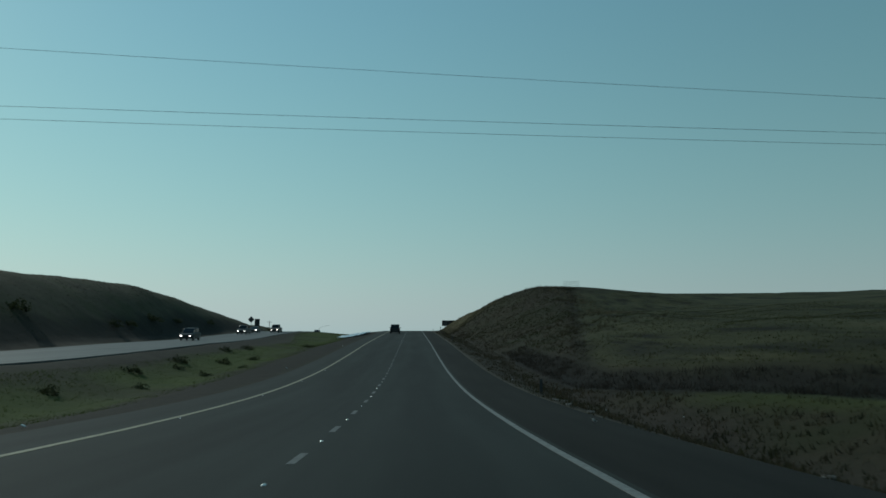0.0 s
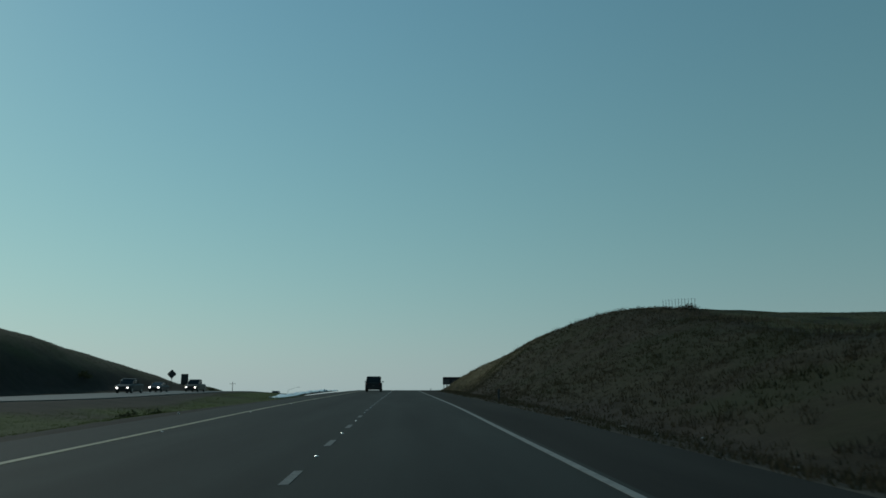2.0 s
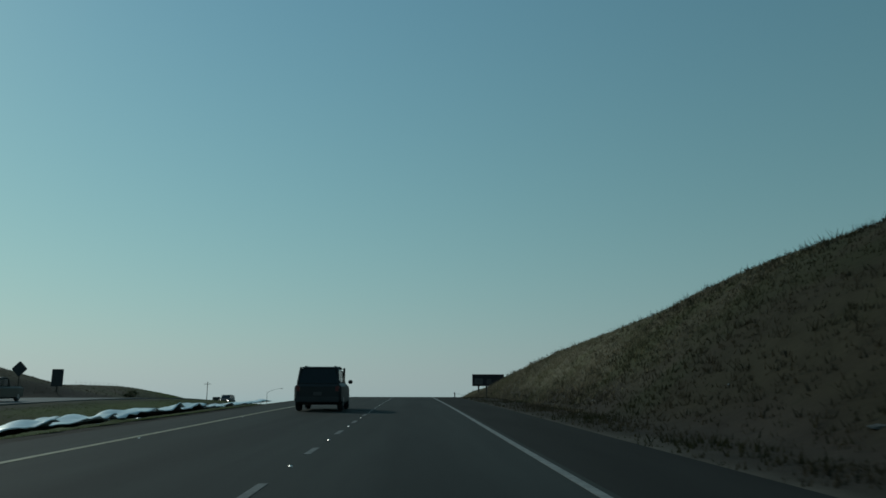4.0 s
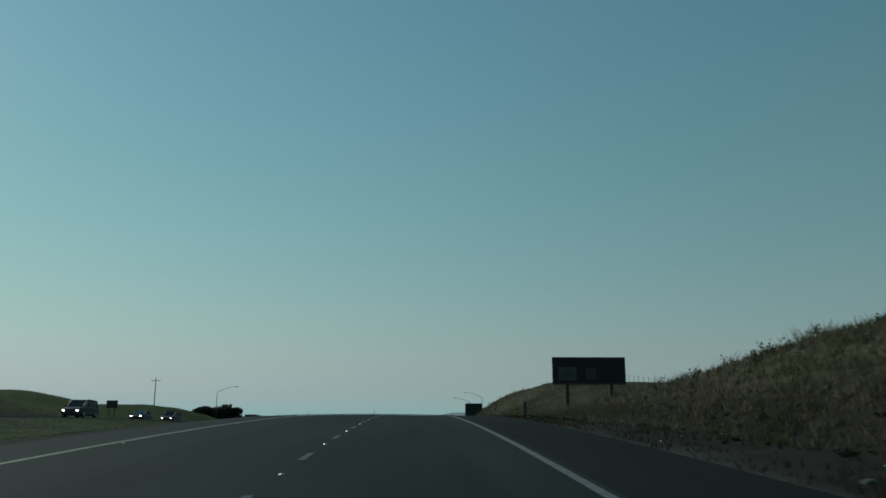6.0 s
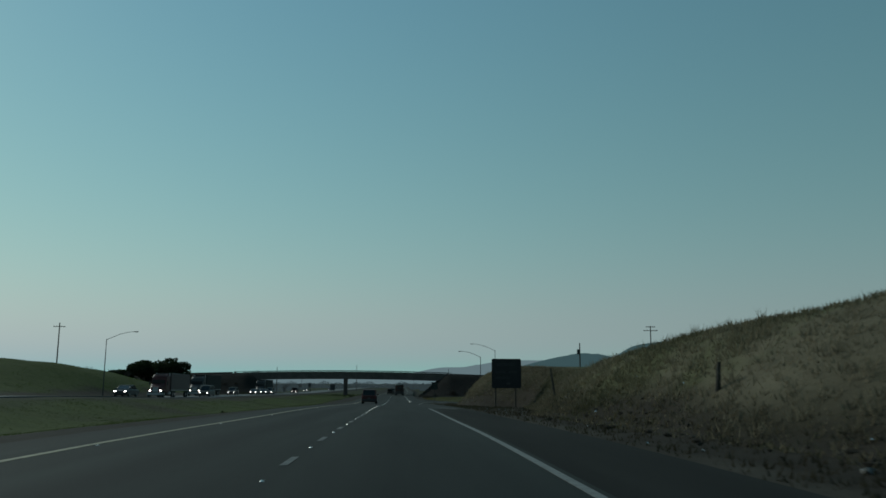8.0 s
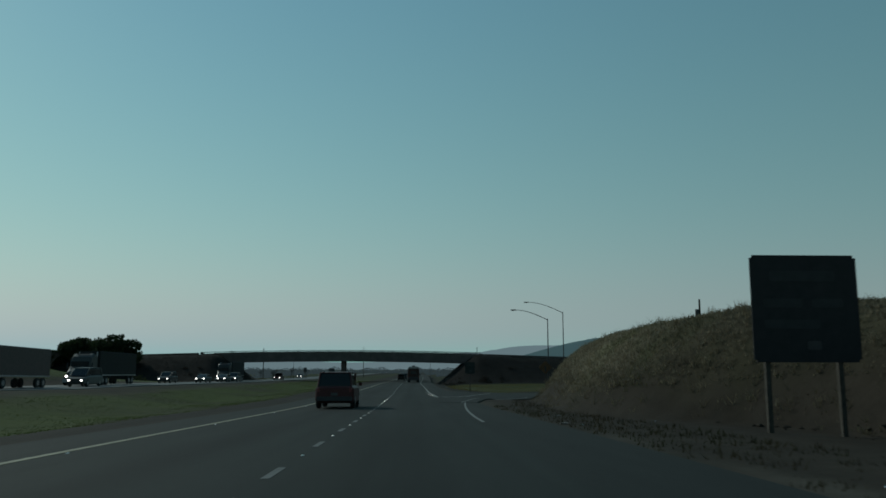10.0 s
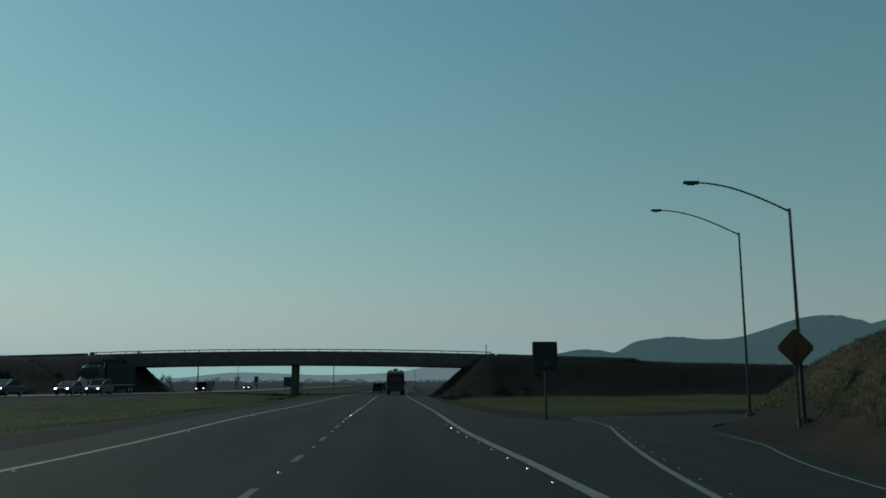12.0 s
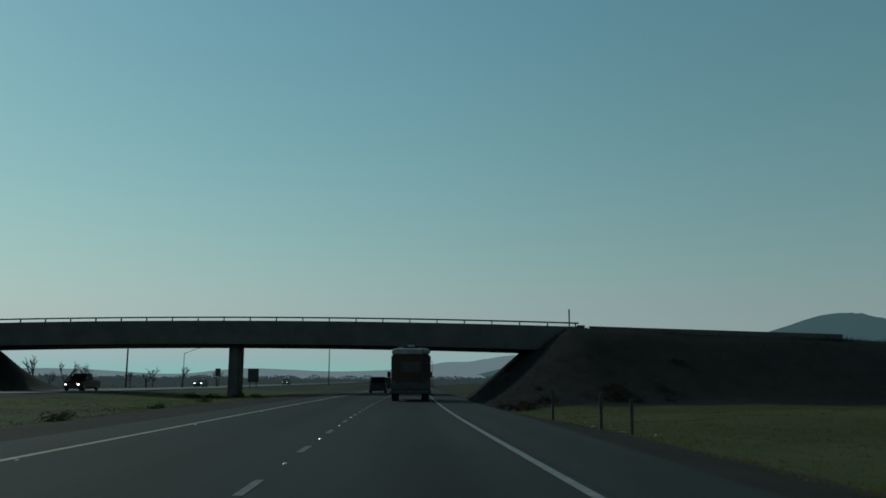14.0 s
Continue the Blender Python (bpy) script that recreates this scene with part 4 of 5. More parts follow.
def oak(x, y, top, width, label):
    zg = ground_z(x, y)
    h = top - zg
    th = thing("oak_tree", x, y, zg, label, "tree", "dark oaks by the overpass")
    bm = bmesh.new()
    tube(bm, (0, 0, -0.4), (0.2, 0, h * 0.35), 0.45, 0.32, 10)
    lobes = []
    for i in range(9):
        t_ = i / 9 * 2 * math.pi + rng.uniform(-0.3, 0.3)
        r = width * rng.uniform(0.22, 0.36)
        c = Vector((r * math.cos(t_), r * math.sin(t_), h * rng.uniform(0.42, 0.76)))
        tube(bm, (0.2, 0, h * 0.33), c, 0.2, 0.05, 6)
        lobes.append((c, width * rng.uniform(0.16, 0.24)))
    lobes.append((Vector((0, 0, h * 0.80)), width * 0.22))
    part("trunk", bm, M_BARK, th)
    pts = []
    for c, r in lobes:
        n = 420
        d = rng.normal(size=(n, 3))
        d /= np.linalg.norm(d, axis=1)[:, None]
        rad = r * rng.uniform(0.35, 1.08, n)[:, None] ** 0.6
        pts.append(np.array(c) + d * rad * [1, 1, 0.85])
    p = np.concatenate(pts)
    p = p[(p[:, 2] < h) & (p[:, 2] > h * 0.18)]
    me = leaf_mesh("crown", p, 0.42)
    me.materials.append(M_OAK)
    ob = new("crown", me)
    ob.parent = th
    return th


oak(-71.5, 517, 19.4, 11.5, "large dark green oak beside the overpass")
oak(-80.5, 519, 18.7, 11, "broad dark green oak beside the overpass")
oak(-88, 521, 15.6, 8, "low dark green oak beside the overpass")
oak(-62, 560, 14.8, 7, "small dark oak behind the overpass")


def bare_tree(x, y, h, seed, label):
    r_ = random.Random(seed)
    zg = ground_z(x, y)
    th = thing("bare_tree", x, y, zg, label, "tree", "bare trees beyond the overpass")
    bm = bmesh.new()

    def grow(p, d, ln, r, depth):
        q = p + d * ln
        tube(bm, p, q, r, r * 0.65, 5)
        if depth == 0:
            return
        for _ in range(3 if depth > 1 else 4):
            nd = (d + Vector((r_.uniform(-0.8, 0.8), r_.uniform(-0.8, 0.8), r_.uniform(-0.1, 0.6)))).normalized()
            grow(p + d * ln * r_.uniform(0.6, 1.0), nd, ln * r_.uniform(0.55, 0.8), r * 0.55, depth - 1)
    grow(Vector((0, 0, -0.3)), Vector((r_.uniform(-0.15, 0.15), 0, 1)).normalized(), h * 0.42, h * 0.035, 4)
    part("trunk", bm, M_BARK, th)
    return th


for i, (x, y, h) in enumerate(((-63, 585, 6.5), (-58.5, 588, 5.5), (-55, 590, 5.5), (-51, 600, 3.6), (-47.5, 602, 3.4), (-45.7, 592, 4.8), (-40.5, 596, 4.6), (-37, 610, 3.6), (-91, 503, 9.5), (-86, 506, 8.5), (-83.5, 508, 8), (-66, 600, 4), (-70, 590, 6), (-75, 596, 5.5))):
    bare_tree(x, y, h, 40 + i, "leafless grey-brown tree beyond the far lanes")


def shrub_mesh(seed, n=260, s=0.11, material=None):
    g = np.random.default_rng(seed)
    d = g.normal(size=(n, 3))
    d /= np.linalg.norm(d, axis=1)[:, None]
    p = d * (g.uniform(0.3, 1, n)[:, None] ** 0.5) * [1, 1, 0.75] * (1 + 0.3 * np.sin(d[:, :1] * 5))
    p[:, 2] = np.abs(p[:, 2])
    me = leaf_mesh("shrub", p, s)
    me.materials.append(material or M_SHRUB)
    return me


shrubs = [shrub_mesh(i) for i in range(4)]
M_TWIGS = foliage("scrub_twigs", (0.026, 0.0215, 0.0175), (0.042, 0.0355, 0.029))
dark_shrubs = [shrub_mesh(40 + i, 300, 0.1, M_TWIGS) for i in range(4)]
dry_shrubs = [shrub_mesh(20 + i, 420, 0.07, M_BLADE) for i in range(4)]


def shrub(x, y, r, i, label="low dark scrubby bush in the grass", group="scattered low bushes"):
    ob = new("shrub", (dry_shrubs if "dry" in label else dark_shrubs if "embankment" in label else shrubs)[i % 4])
    ob.matrix_world = pose(x, y, ground_z(x, y) - 0.08, 0, 0, 70 * i) @ Matrix.Diagonal((r, r, r * 0.95, 1))
    return tagged(ob, label, "shrub", group)


MEDIAN = [(-16.5, 38, 0.6), (-15, 46, 0.5), (-17.5, 52, 0.7), (-14.5, 58, 0.55), (-18, 64, 0.8), (-16, 70, 0.7), (-15, 78, 0.6), (-19, 84, 0.7), (-17, 60, 0.5), (-18.5, 92, 0.7), (-13.5, 66, 0.45),
          (-12.5, 101, 0.5), (-14.5, 112, 0.6), (-16, 330, 0.4), (-12, 470, 0.5), (-14, 476, 0.45), (-12.5, 484, 0.5), (-13.8, 500, 0.55), (-12, 512, 0.5), (-19.5, 520, 0.7), (-18.6, 523, 0.6), (-15.4, 521, 0.7), (-14.2, 523, 0.55), (-20.8, 523, 0.5), (-17, 519.5, 0.5)]
for i, (x, y, r) in enumerate(MEDIAN):
    shrub(x, y, r, i)
for i, (x, y, r) in enumerate(((-42, 88, 1.6), (-40.5, 112, 1.3), (-41, 120, 1.2), (-42.5, 135, 1.5), (-43, 150, 1.2), (-44, 178, 1.3), (-45, 260, 1.2), (-47, 268, 1.0), (-70, 350, 1.0), (-60, 500, 2.2), (-55, 506, 1.8), (-48, 535, 2.0), (-44, 511, 1.5), (-42.5, 508, 1.1), (-46.5, 507, 1.3))):
    shrub(x, y, r, i, "rounded dark bush at the foot of the far bank", "bushes on the far bank")
for i, (x, y, r) in enumerate(((26.0, 137, 0.9), (27.0, 138.5, 0.8), (25, 139.5, 0.6), (13.6, 205, 0.5), (13, 209, 0.4), (11.7, 216, 0.4), (10.2, 226, 0.45), (9.8, 229.5, 0.35), (9.4, 178, 0.4))):
    shrub(x, y, r, i, "brown dry bush on the cut bank", "dry bushes on the near bank")

bush = random.Random(11)
for i in range(26):
    x = bush.uniform(8, 28) if i < 12 else bush.uniform(-75, -43)
    y = 526.5 - 0.08 * x - bush.uniform(13, 26)
    shrub(x, y, bush.uniform(0.45, 1.15), i, "dark scrubby bush on the embankment slope", "bushes on the embankment")


def grass_field(name, n, xa, xb, y0, y1, hmin, hmax, material, label, keep=None, lean=0.35, per=4, wide=1.0, spread=0.10):
    y = rng.uniform(y0, y1, n)
    u = rng.uniform(0, 1, n)
    q = xa(y) + (xb(y) - xa(y)) * u
    x = q + road_x(y)
    patchy = lump(x, y, 1.7, 5.0) + lump(x, y, 5.0, 2.0)
    ok = patchy > rng.uniform(-2.6, 0.9, n)
    if keep is not None:
        ok &= keep(x, y)
    x, y = x[ok], y[ok]
    z = land(x, y) - 0.03
    m = len(x)
    verts, h = [], rng.uniform(hmin, hmax, m) * (1 + 0.25 * lump(x, y, 3.0, 1.0))
    for k in range(per):
        t_ = rng.uniform(0, 2 * math.pi, m)
        w = (h * rng.uniform(0.05, 0.12, m) + 0.01) * wide
        bx, by = x + rng.normal(0, spread, m), y + rng.normal(0, spread, m)
        hx, hy = rng.normal(0, lean, m) * h, rng.normal(0, lean, m) * h
        verts.append(np.stack([np.stack([bx - w * np.cos(t_), by - w * np.sin(t_), z], -1), np.stack([bx + w * np.cos(t_), by + w * np.sin(t_), z], -1), np.stack([bx + hx, by + hy, z + h * rng.uniform(0.6, 1.1, m)], -1)], 1))
    v = np.concatenate(verts).reshape(-1, 3)
    f = np.arange(len(v)).reshape(-1, 3)
    me = bpy.data.meshes.new(name)
    me.vertices.add(len(v))
    me.vertices.foreach_set("co", v.ravel())
    me.loops.add(len(v))
    me.loops.foreach_set("vertex_index", f.ravel())
    me.polygons.add(len(f))
    me.polygons.foreach_set("loop_start", np.arange(0, len(v), 3))
    me.polygons.foreach_set("loop_total", np.full(len(f), 3))
    me.update(calc_edges=True)
    me.materials.append(material)
    return tagged(new(name, me), label, "grass", kind="stuff")


def weed_stalks(n, y0, y1, hmin, hmax, label):
    """Dead annual weeds: forked thin stalks with small ragged heads, in loose clumps."""
    yc = rng.uniform(y0, y1, n // 5)
    tri, heads = [], []
    for y in np.repeat(yc, 5) + rng.normal(0, 0.7, len(yc) * 5):
        x = float(road_x(y)) + float(rb(y, 3)) + rng.normal(-0.8, 0.7)
        b = np.array([x, y, ground_z(x, y) - 0.05])
        h = rng.uniform(hmin, hmax) * (0.75 + 0.5 * rng.random())
        for _ in range(rng.integers(2, 5)):
            tip = b + [rng.normal(0, 0.16) * h, rng.normal(0, 0.16) * h, h * rng.uniform(0.6, 1.0)]
            a_ = rng.uniform(0, math.pi)
            w = np.array([math.cos(a_), math.sin(a_), 0]) * 0.011
            tri += [b - w, b + w, tip]
            for _ in range(4):
                u = rng.uniform(0.55, 1.0)
                c = b + (tip - b) * u
                out_ = c + [rng.normal(0, 0.12) * h, rng.normal(0, 0.12) * h, rng.uniform(0.02, 0.2) * h]
                tri += [c - w * 0.6, c + w * 0.6, out_]
                heads += [out_, c + (out_ - c) * 0.7]
    me = leaf_mesh("tall_weeds", np.array(heads), 0.030)
    m2 = bpy.data.meshes.new("stalks")
    m2.from_pydata([tuple(v) for v in tri], [], np.arange(len(tri)).reshape(-1, 3).tolist())
    bm = bmesh.new()
    bm.from_mesh(me)
    bm.from_mesh(m2)
    bm.to_mesh(me)
    bm.free()
    me.materials.append(M_STALK)
    return tagged(new("tall_weeds", me), label, "weeds", kind="stuff")


off_ramp = lambda x, y: ~((y > 362) & (y < 441) & (x < np.interp(y, [362, 377, 396, 406, 412, 418, 424, 430, 441], [6, 8, 11.7, 14.2, 15.4, 17.2, 19, 46, 46])) & (x > 2))
toe, crest = (lambda y: rb(y, 1)), (lambda y: rb(y, 3))
in_ditch = lambda x, y: (y < 84) & (np.abs(x - road_x(y) - ditch_q(y)) < 1.5)
in_pasture = lambda x, y: (y < 137) & (x - road_x(y) > np.maximum(gully_q(y), ditch_q(y) + np.where(y < 30, -3.0, 1.0)))
grass_field("dry_grass", 34000, lambda y: toe(y) - 1.6, lambda y: crest(y) + 3, 4, 172, 0.10, 0.24, M_BLADE, "dull dry grass on the cut bank", lambda x, y: ~in_ditch(x, y) & ~in_pasture(x, y))
grass_field("pasture_grass", 60000, lambda y: toe(y) + 0.5, lambda y: crest(y) + 14, 4, 138, 0.05, 0.13, M_BLADEP, "short grazed green grass on the pasture slope", lambda x, y: ~in_ditch(x, y) & in_pasture(x, y))
pale = lambda x, y: off_ramp(x, y) & (rng.random(len(x)) < 0.15 + 0.85 * tan_share(x, y))
dull = lambda x, y: off_ramp(x, y) & (rng.random(len(x)) > 0.15 + 0.85 * tan_share(x, y))
bank_foot = lambda y: toe(y) - 0.6 + 1.8 * smooth((y - 325) / 15) - 0.9 * smooth((y - 386) / 10)
grass_field("dry_grass", 100000, bank_foot, lambda y: crest(y) + 3, 158, 428, 0.08, 0.24, M_BLADET, "dry tan grass on the cut bank", pale)
grass_field("dry_grass", 100000, bank_foot, lambda y: crest(y) + 3, 158, 428, 0.08, 0.24, M_BLADEM, "dull brown and green grass on the cut bank", dull)
grass_field("bunch_grass", 3600, lambda y: toe(y) - 0.2, lambda y: toe(y) + 5.5, 165, 405, 0.26, 0.52, M_BLADET, "feathery tan bunch grass on the lower bank", pale, 0.42, 14, 0.34, 0.12)
grass_field("bunch_grass", 3600, lambda y: toe(y) - 0.2, lambda y: crest(y), 165, 405, 0.22, 0.48, M_BLADEM, "brown bunch grass on the bank", dull, 0.42, 12, 0.34, 0.12)
grass_field("bunch_grass", 1500, lambda y: toe(y) + 0.5, lambda y: crest(y), 70, 185, 0.26, 0.50, M_BLADE, "brown bunch grass on the cut bank", off_ramp, 0.42, 12, 0.34, 0.12)
grass_field("dry_grass", 9000, lambda y: crest(y) - 2.5, lambda y: crest(y) + 1.5, 90, 400, 0.12, 0.30, M_BLADEM, "wispy dry grass along the crest of the bank", off_ramp, wide=0.5)
weed_stalks(230, 176, 230, 0.2, 0.5, "tall dead weeds along the crest of the bank")
weed_stalks(90, 255, 314, 0.15, 0.32, "dead weeds along the crest of the bank")
weed_stalks(160, 96, 150, 0.2, 0.45, "dead weeds along the top of the cut")
grass_field("ditch_scrub", 2600, lambda y: ditch_q(y) - 1.1, lambda y: ditch_q(y) + 1.1, 6, 80, 0.14, 0.36, M_TWIGS, "dark brown scrub growing in the ditch", None, 0.4, 8, 0.4, 0.14)
grass_field("gully_scrub", 320, lambda y: gully_q(y) - 0.5, lambda y: gully_q(y) + 0.5, 50, 137, 0.15, 0.35, M_TWIGS, "dark scrub in a line up the bank", None, 0.4, 9, 0.4, 0.16)
grass_field("verge_grass", 13000, lambda y: 0 * y + 4.8, lambda y: 0 * y + 8.5, 2, 425, 0.06, 0.2, M_BLADE, "short dry tufts on the dirt verge", off_ramp)
grass_field("median_grass", 80000, lambda y: -19.2 - 6.5 * smooth((y - 120) / 70), lambda y: 0 * y - 11.6, 2, 540, 0.04, 0.11, M_BLADEG, "green median grass between the carriageways")
grass_field("field_grass", 40000, lambda y: 0 * y + 6.5, lambda y: 0 * y + 60, 441, 498, 0.05, 0.13, M_BLADEO, "short green field grass by the overpass", off_ramp)
grass_field("hill_grass", 16000, lambda y: opp(y, 1) - 9, lambda y: left_bank(y, 1) - 4, 60, 290, 0.07, 0.18, M_BLADE, "dry grass on the far bank")
on_face = lambda x, y: np.abs(y - 526.5 + 0.08 * x) < 22.5
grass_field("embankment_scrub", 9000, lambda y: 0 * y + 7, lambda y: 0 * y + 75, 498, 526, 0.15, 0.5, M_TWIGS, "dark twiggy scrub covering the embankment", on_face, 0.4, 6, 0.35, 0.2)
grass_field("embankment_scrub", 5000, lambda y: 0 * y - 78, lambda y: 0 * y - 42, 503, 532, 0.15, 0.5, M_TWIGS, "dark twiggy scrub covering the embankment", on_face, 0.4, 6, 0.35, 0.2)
grass_field("hill_grass", 16000, lambda y: opp(y, 1) - 10, lambda y: left_bank(y, 1) - 4, 285, 450, 0.06, 0.15, M_BLADEH, "short green grass on the far hill")


# ---- loose things on the verges ----
M_PLASTIC = plain("white_plastic", (0.75, 0.76, 0.76), 0.3, vary=0.1, spec=0.6)


def plastic_sheet():
    """Crumpled white sheeting lying along the median."""
    xs_, ys_ = np.linspace(-13.8, -9.3, 34), np.linspace(148, 182, 120)

    def zf(X, Y):
        g = land(X, Y)
        return g + 0.15 + 0.22 * np.abs(lump(X, Y, 0.55, 2.0)) + 0.3 * np.abs(lump(X, Y, 1.3, 4.0)) * (Y < 166)
    me = grid_mesh("plastic_sheet", xs_, ys_, zf)
    bm = bmesh.new()
    bm.from_mesh(me)
    cut_ = [f for f in bm.faces if abs(f.calc_center_median().x + 11.4 - 0.045 * (f.calc_center_median().y - 160)) > 2.1 * (1 - ((f.calc_center_median().y - 158) / 26) ** 2 * 0.8) + 0.5 * math.sin(f.calc_center_median().y * 1.7)]
    bmesh.ops.delete(bm, geom=cut_, context="FACES")
    bm.to_mesh(me)
    bm.free()
    me.materials.append(M_PLASTIC)
    ob = new("plastic_sheet", me)
    so = ob.modifiers.new("thick", "SOLIDIFY")
    so.thickness = 0.03
    return tagged(ob, "long crumpled white plastic sheet on the median grass", "plastic sheet")


plastic_sheet()


def scrap_mesh(seed, s):
    r_ = random.Random(seed)
    bm = bmesh.new()
    bmesh.ops.create_icosphere(bm, subdivisions=1, radius=s)
    for v in bm.verts:
        v.co = Vector((v.co.x * r_.uniform(0.5, 1.6), v.co.y * r_.uniform(0.5, 1.4), v.co.z * r_.uniform(0.2, 0.7)))
    me = bpy.data.meshes.new("scrap")
    bm.to_mesh(me)
    bm.free()
    return me


scraps = [scrap_mesh(i, 0.03) for i in range(4)]
rocks = [scrap_mesh(10 + i, 0.11) for i in range(4)]
M_ROCK = plain("stone", (0.12, 0.11, 0.10), 0.95, vary=0.4, scale=9)
M_FOIL = plain("foil_scrap", (0.85, 0.86, 0.86), 0.22, 0.7, vary=0.1)
for k_, m_ in enumerate(scraps):
    m_.materials.append(M_PLASTIC if k_ == 1 else M_FOIL)
for m_ in rocks:
    m_.materials.append(M_ROCK)
pick = random.Random(3)
for i in range(110):
    y = pick.uniform(12, 500) if i < 40 else pick.uniform(178, 335)
    q = pick.uniform(5.2, 9.5)
    if not bool(off_ramp(np.array([q]), np.array([y]))[0]):
        continue
    ob = new("litter_scrap", scraps[i % 4])
    ob.matrix_world = pose(q, y, ground_z(q, y) + 0.03, pick.uniform(-40, 40), pick.uniform(-40, 40), pick.uniform(0, 360))
    tagged(ob, "small crumpled white scrap of litter on the dirt verge", "litter", "scraps of litter on the verge")
for i in range(40):
    y, q = pick.uniform(10, 480), pick.uniform(4.9, 8.5)
    if not bool(off_ramp(np.array([q]), np.array([y]))[0]):
        continue
    ob = new("stone", rocks[i % 4])
    ob.matrix_world = pose(q, y, ground_z(q, y) + 0.02, 0, 0, pick.uniform(0, 360)) @ Matrix.Diagonal((1.2, 1.2, 1.2, 1))
    tagged(ob, "small grey-brown stone on the dirt verge", "stone", "stones on the verge")
for x, y in ((3.9, 17.8), (-9.2, 20), (-8.4, 55), (-7.9, 92)):
    ob = new("litter_scrap", scraps[1])
    ob.matrix_world = pose(x, y, (float(road_z(y)) if x > 0 else ground_z(x, y)) + 0.04, 10, 25, 40) @ Matrix.Diagonal((3, 2.4, 2, 1))
    tagged(ob, "crumpled pale scrap of litter on the shoulder", "litter", "scraps of litter on the verge")


def dirt_clods(n, y0, y1):
    """Crumbled lumps of dark earth along the foot of the bank."""
    g = np.random.default_rng(17)
    hull = [v.co[:] for v in rocks[0].vertices]
    tri = [tuple(f.vertices) for f in rocks[0].polygons]
    hull = np.array(hull)
    verts, faces = [], []
    for _ in range(n):
        y = g.uniform(y0, y1)
        x = float(road_x(y)) + float(rb(y, 1)) + g.normal(-0.1, 0.45)
        if not bool(off_ramp(np.array([x]), np.array([y]))[0]):
            continue
        t_, k = g.uniform(0, 6.28), g.uniform(0.25, 1.2)
        v = hull * g.uniform(0.7, 1.3, hull.shape) * k * [1, 1, 1.3]
        v = np.stack([v[:, 0] * math.cos(t_) - v[:, 1] * math.sin(t_) + x, v[:, 0] * math.sin(t_) + v[:, 1] * math.cos(t_) + y, v[:, 2] + ground_z(x, y) + 0.03], 1)
        faces += [tuple(len(verts) + q for q in f) for f in tri]
        verts += v.tolist()
    me = bpy.data.meshes.new("dirt_clods")
    me.from_pydata(verts, [], faces)
    me.materials.append(plain("dark_earth", (0.038, 0.030, 0.023), 0.95, vary=0.4, scale=6, spec=0.1))
    return tagged(new("dirt_clods", me), "crumbled dark earth clods along the foot of the bank", "earth", kind="stuff")


dirt_clods(650, 160, 345)


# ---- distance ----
# distant surfaces: aerial haze is put in as a blue-grey emission
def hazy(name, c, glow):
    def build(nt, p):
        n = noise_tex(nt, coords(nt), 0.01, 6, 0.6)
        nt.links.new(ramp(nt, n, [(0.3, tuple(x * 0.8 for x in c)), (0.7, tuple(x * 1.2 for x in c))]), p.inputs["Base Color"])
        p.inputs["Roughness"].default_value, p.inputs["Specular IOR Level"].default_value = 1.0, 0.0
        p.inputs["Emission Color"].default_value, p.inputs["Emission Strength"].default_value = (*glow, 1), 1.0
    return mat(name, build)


M_MOUNT = hazy("mountain_haze_glow", (0.014, 0.020, 0.017), (0.036, 0.070, 0.079))
M_FARMOUNT = hazy("far_hills_haze_glow", (0.02, 0.025, 0.025), (0.110, 0.160, 0.178))
M_FARWOOD = hazy("far_woods_haze_glow", (0.02, 0.022, 0.018), (0.024, 0.036, 0.041))


def mountains(name, y, profile, x0, x1, material, label, depth=500):
    X = np.linspace(x0, x1, 260)
    Y = np.linspace(y, y + depth, 16)
    ridge = table(profile)

    def zf(A, B):
        u = (B - y) / depth
        spur = 1 + 0.10 * np.sin(A / 61.0 + 3 * u) * (1 - u) + 0.03 * lump(A, B, 45) + 0.012 * lump(A, B, 8, 3.0)
        return -5 + ridge(A) * np.sin(np.clip(u * 1.15, 0, 1) * math.pi / 2) ** 0.8 * np.where(u < 0.8, spur, 1)
    ob = new(name, grid_mesh(name, X, Y, zf))
    ob.data.materials.append(material)
    return tagged(ob, label, "hills", kind="structure")


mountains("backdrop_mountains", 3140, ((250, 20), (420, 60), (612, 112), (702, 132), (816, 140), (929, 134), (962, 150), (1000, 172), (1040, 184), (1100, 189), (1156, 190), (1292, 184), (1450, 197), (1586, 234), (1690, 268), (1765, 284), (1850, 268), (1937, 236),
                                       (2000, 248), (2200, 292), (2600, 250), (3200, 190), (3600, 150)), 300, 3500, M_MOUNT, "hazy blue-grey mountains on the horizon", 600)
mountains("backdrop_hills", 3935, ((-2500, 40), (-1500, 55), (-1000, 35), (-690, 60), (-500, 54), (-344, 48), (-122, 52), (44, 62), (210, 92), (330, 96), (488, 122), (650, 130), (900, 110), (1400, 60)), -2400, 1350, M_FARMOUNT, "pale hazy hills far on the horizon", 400)


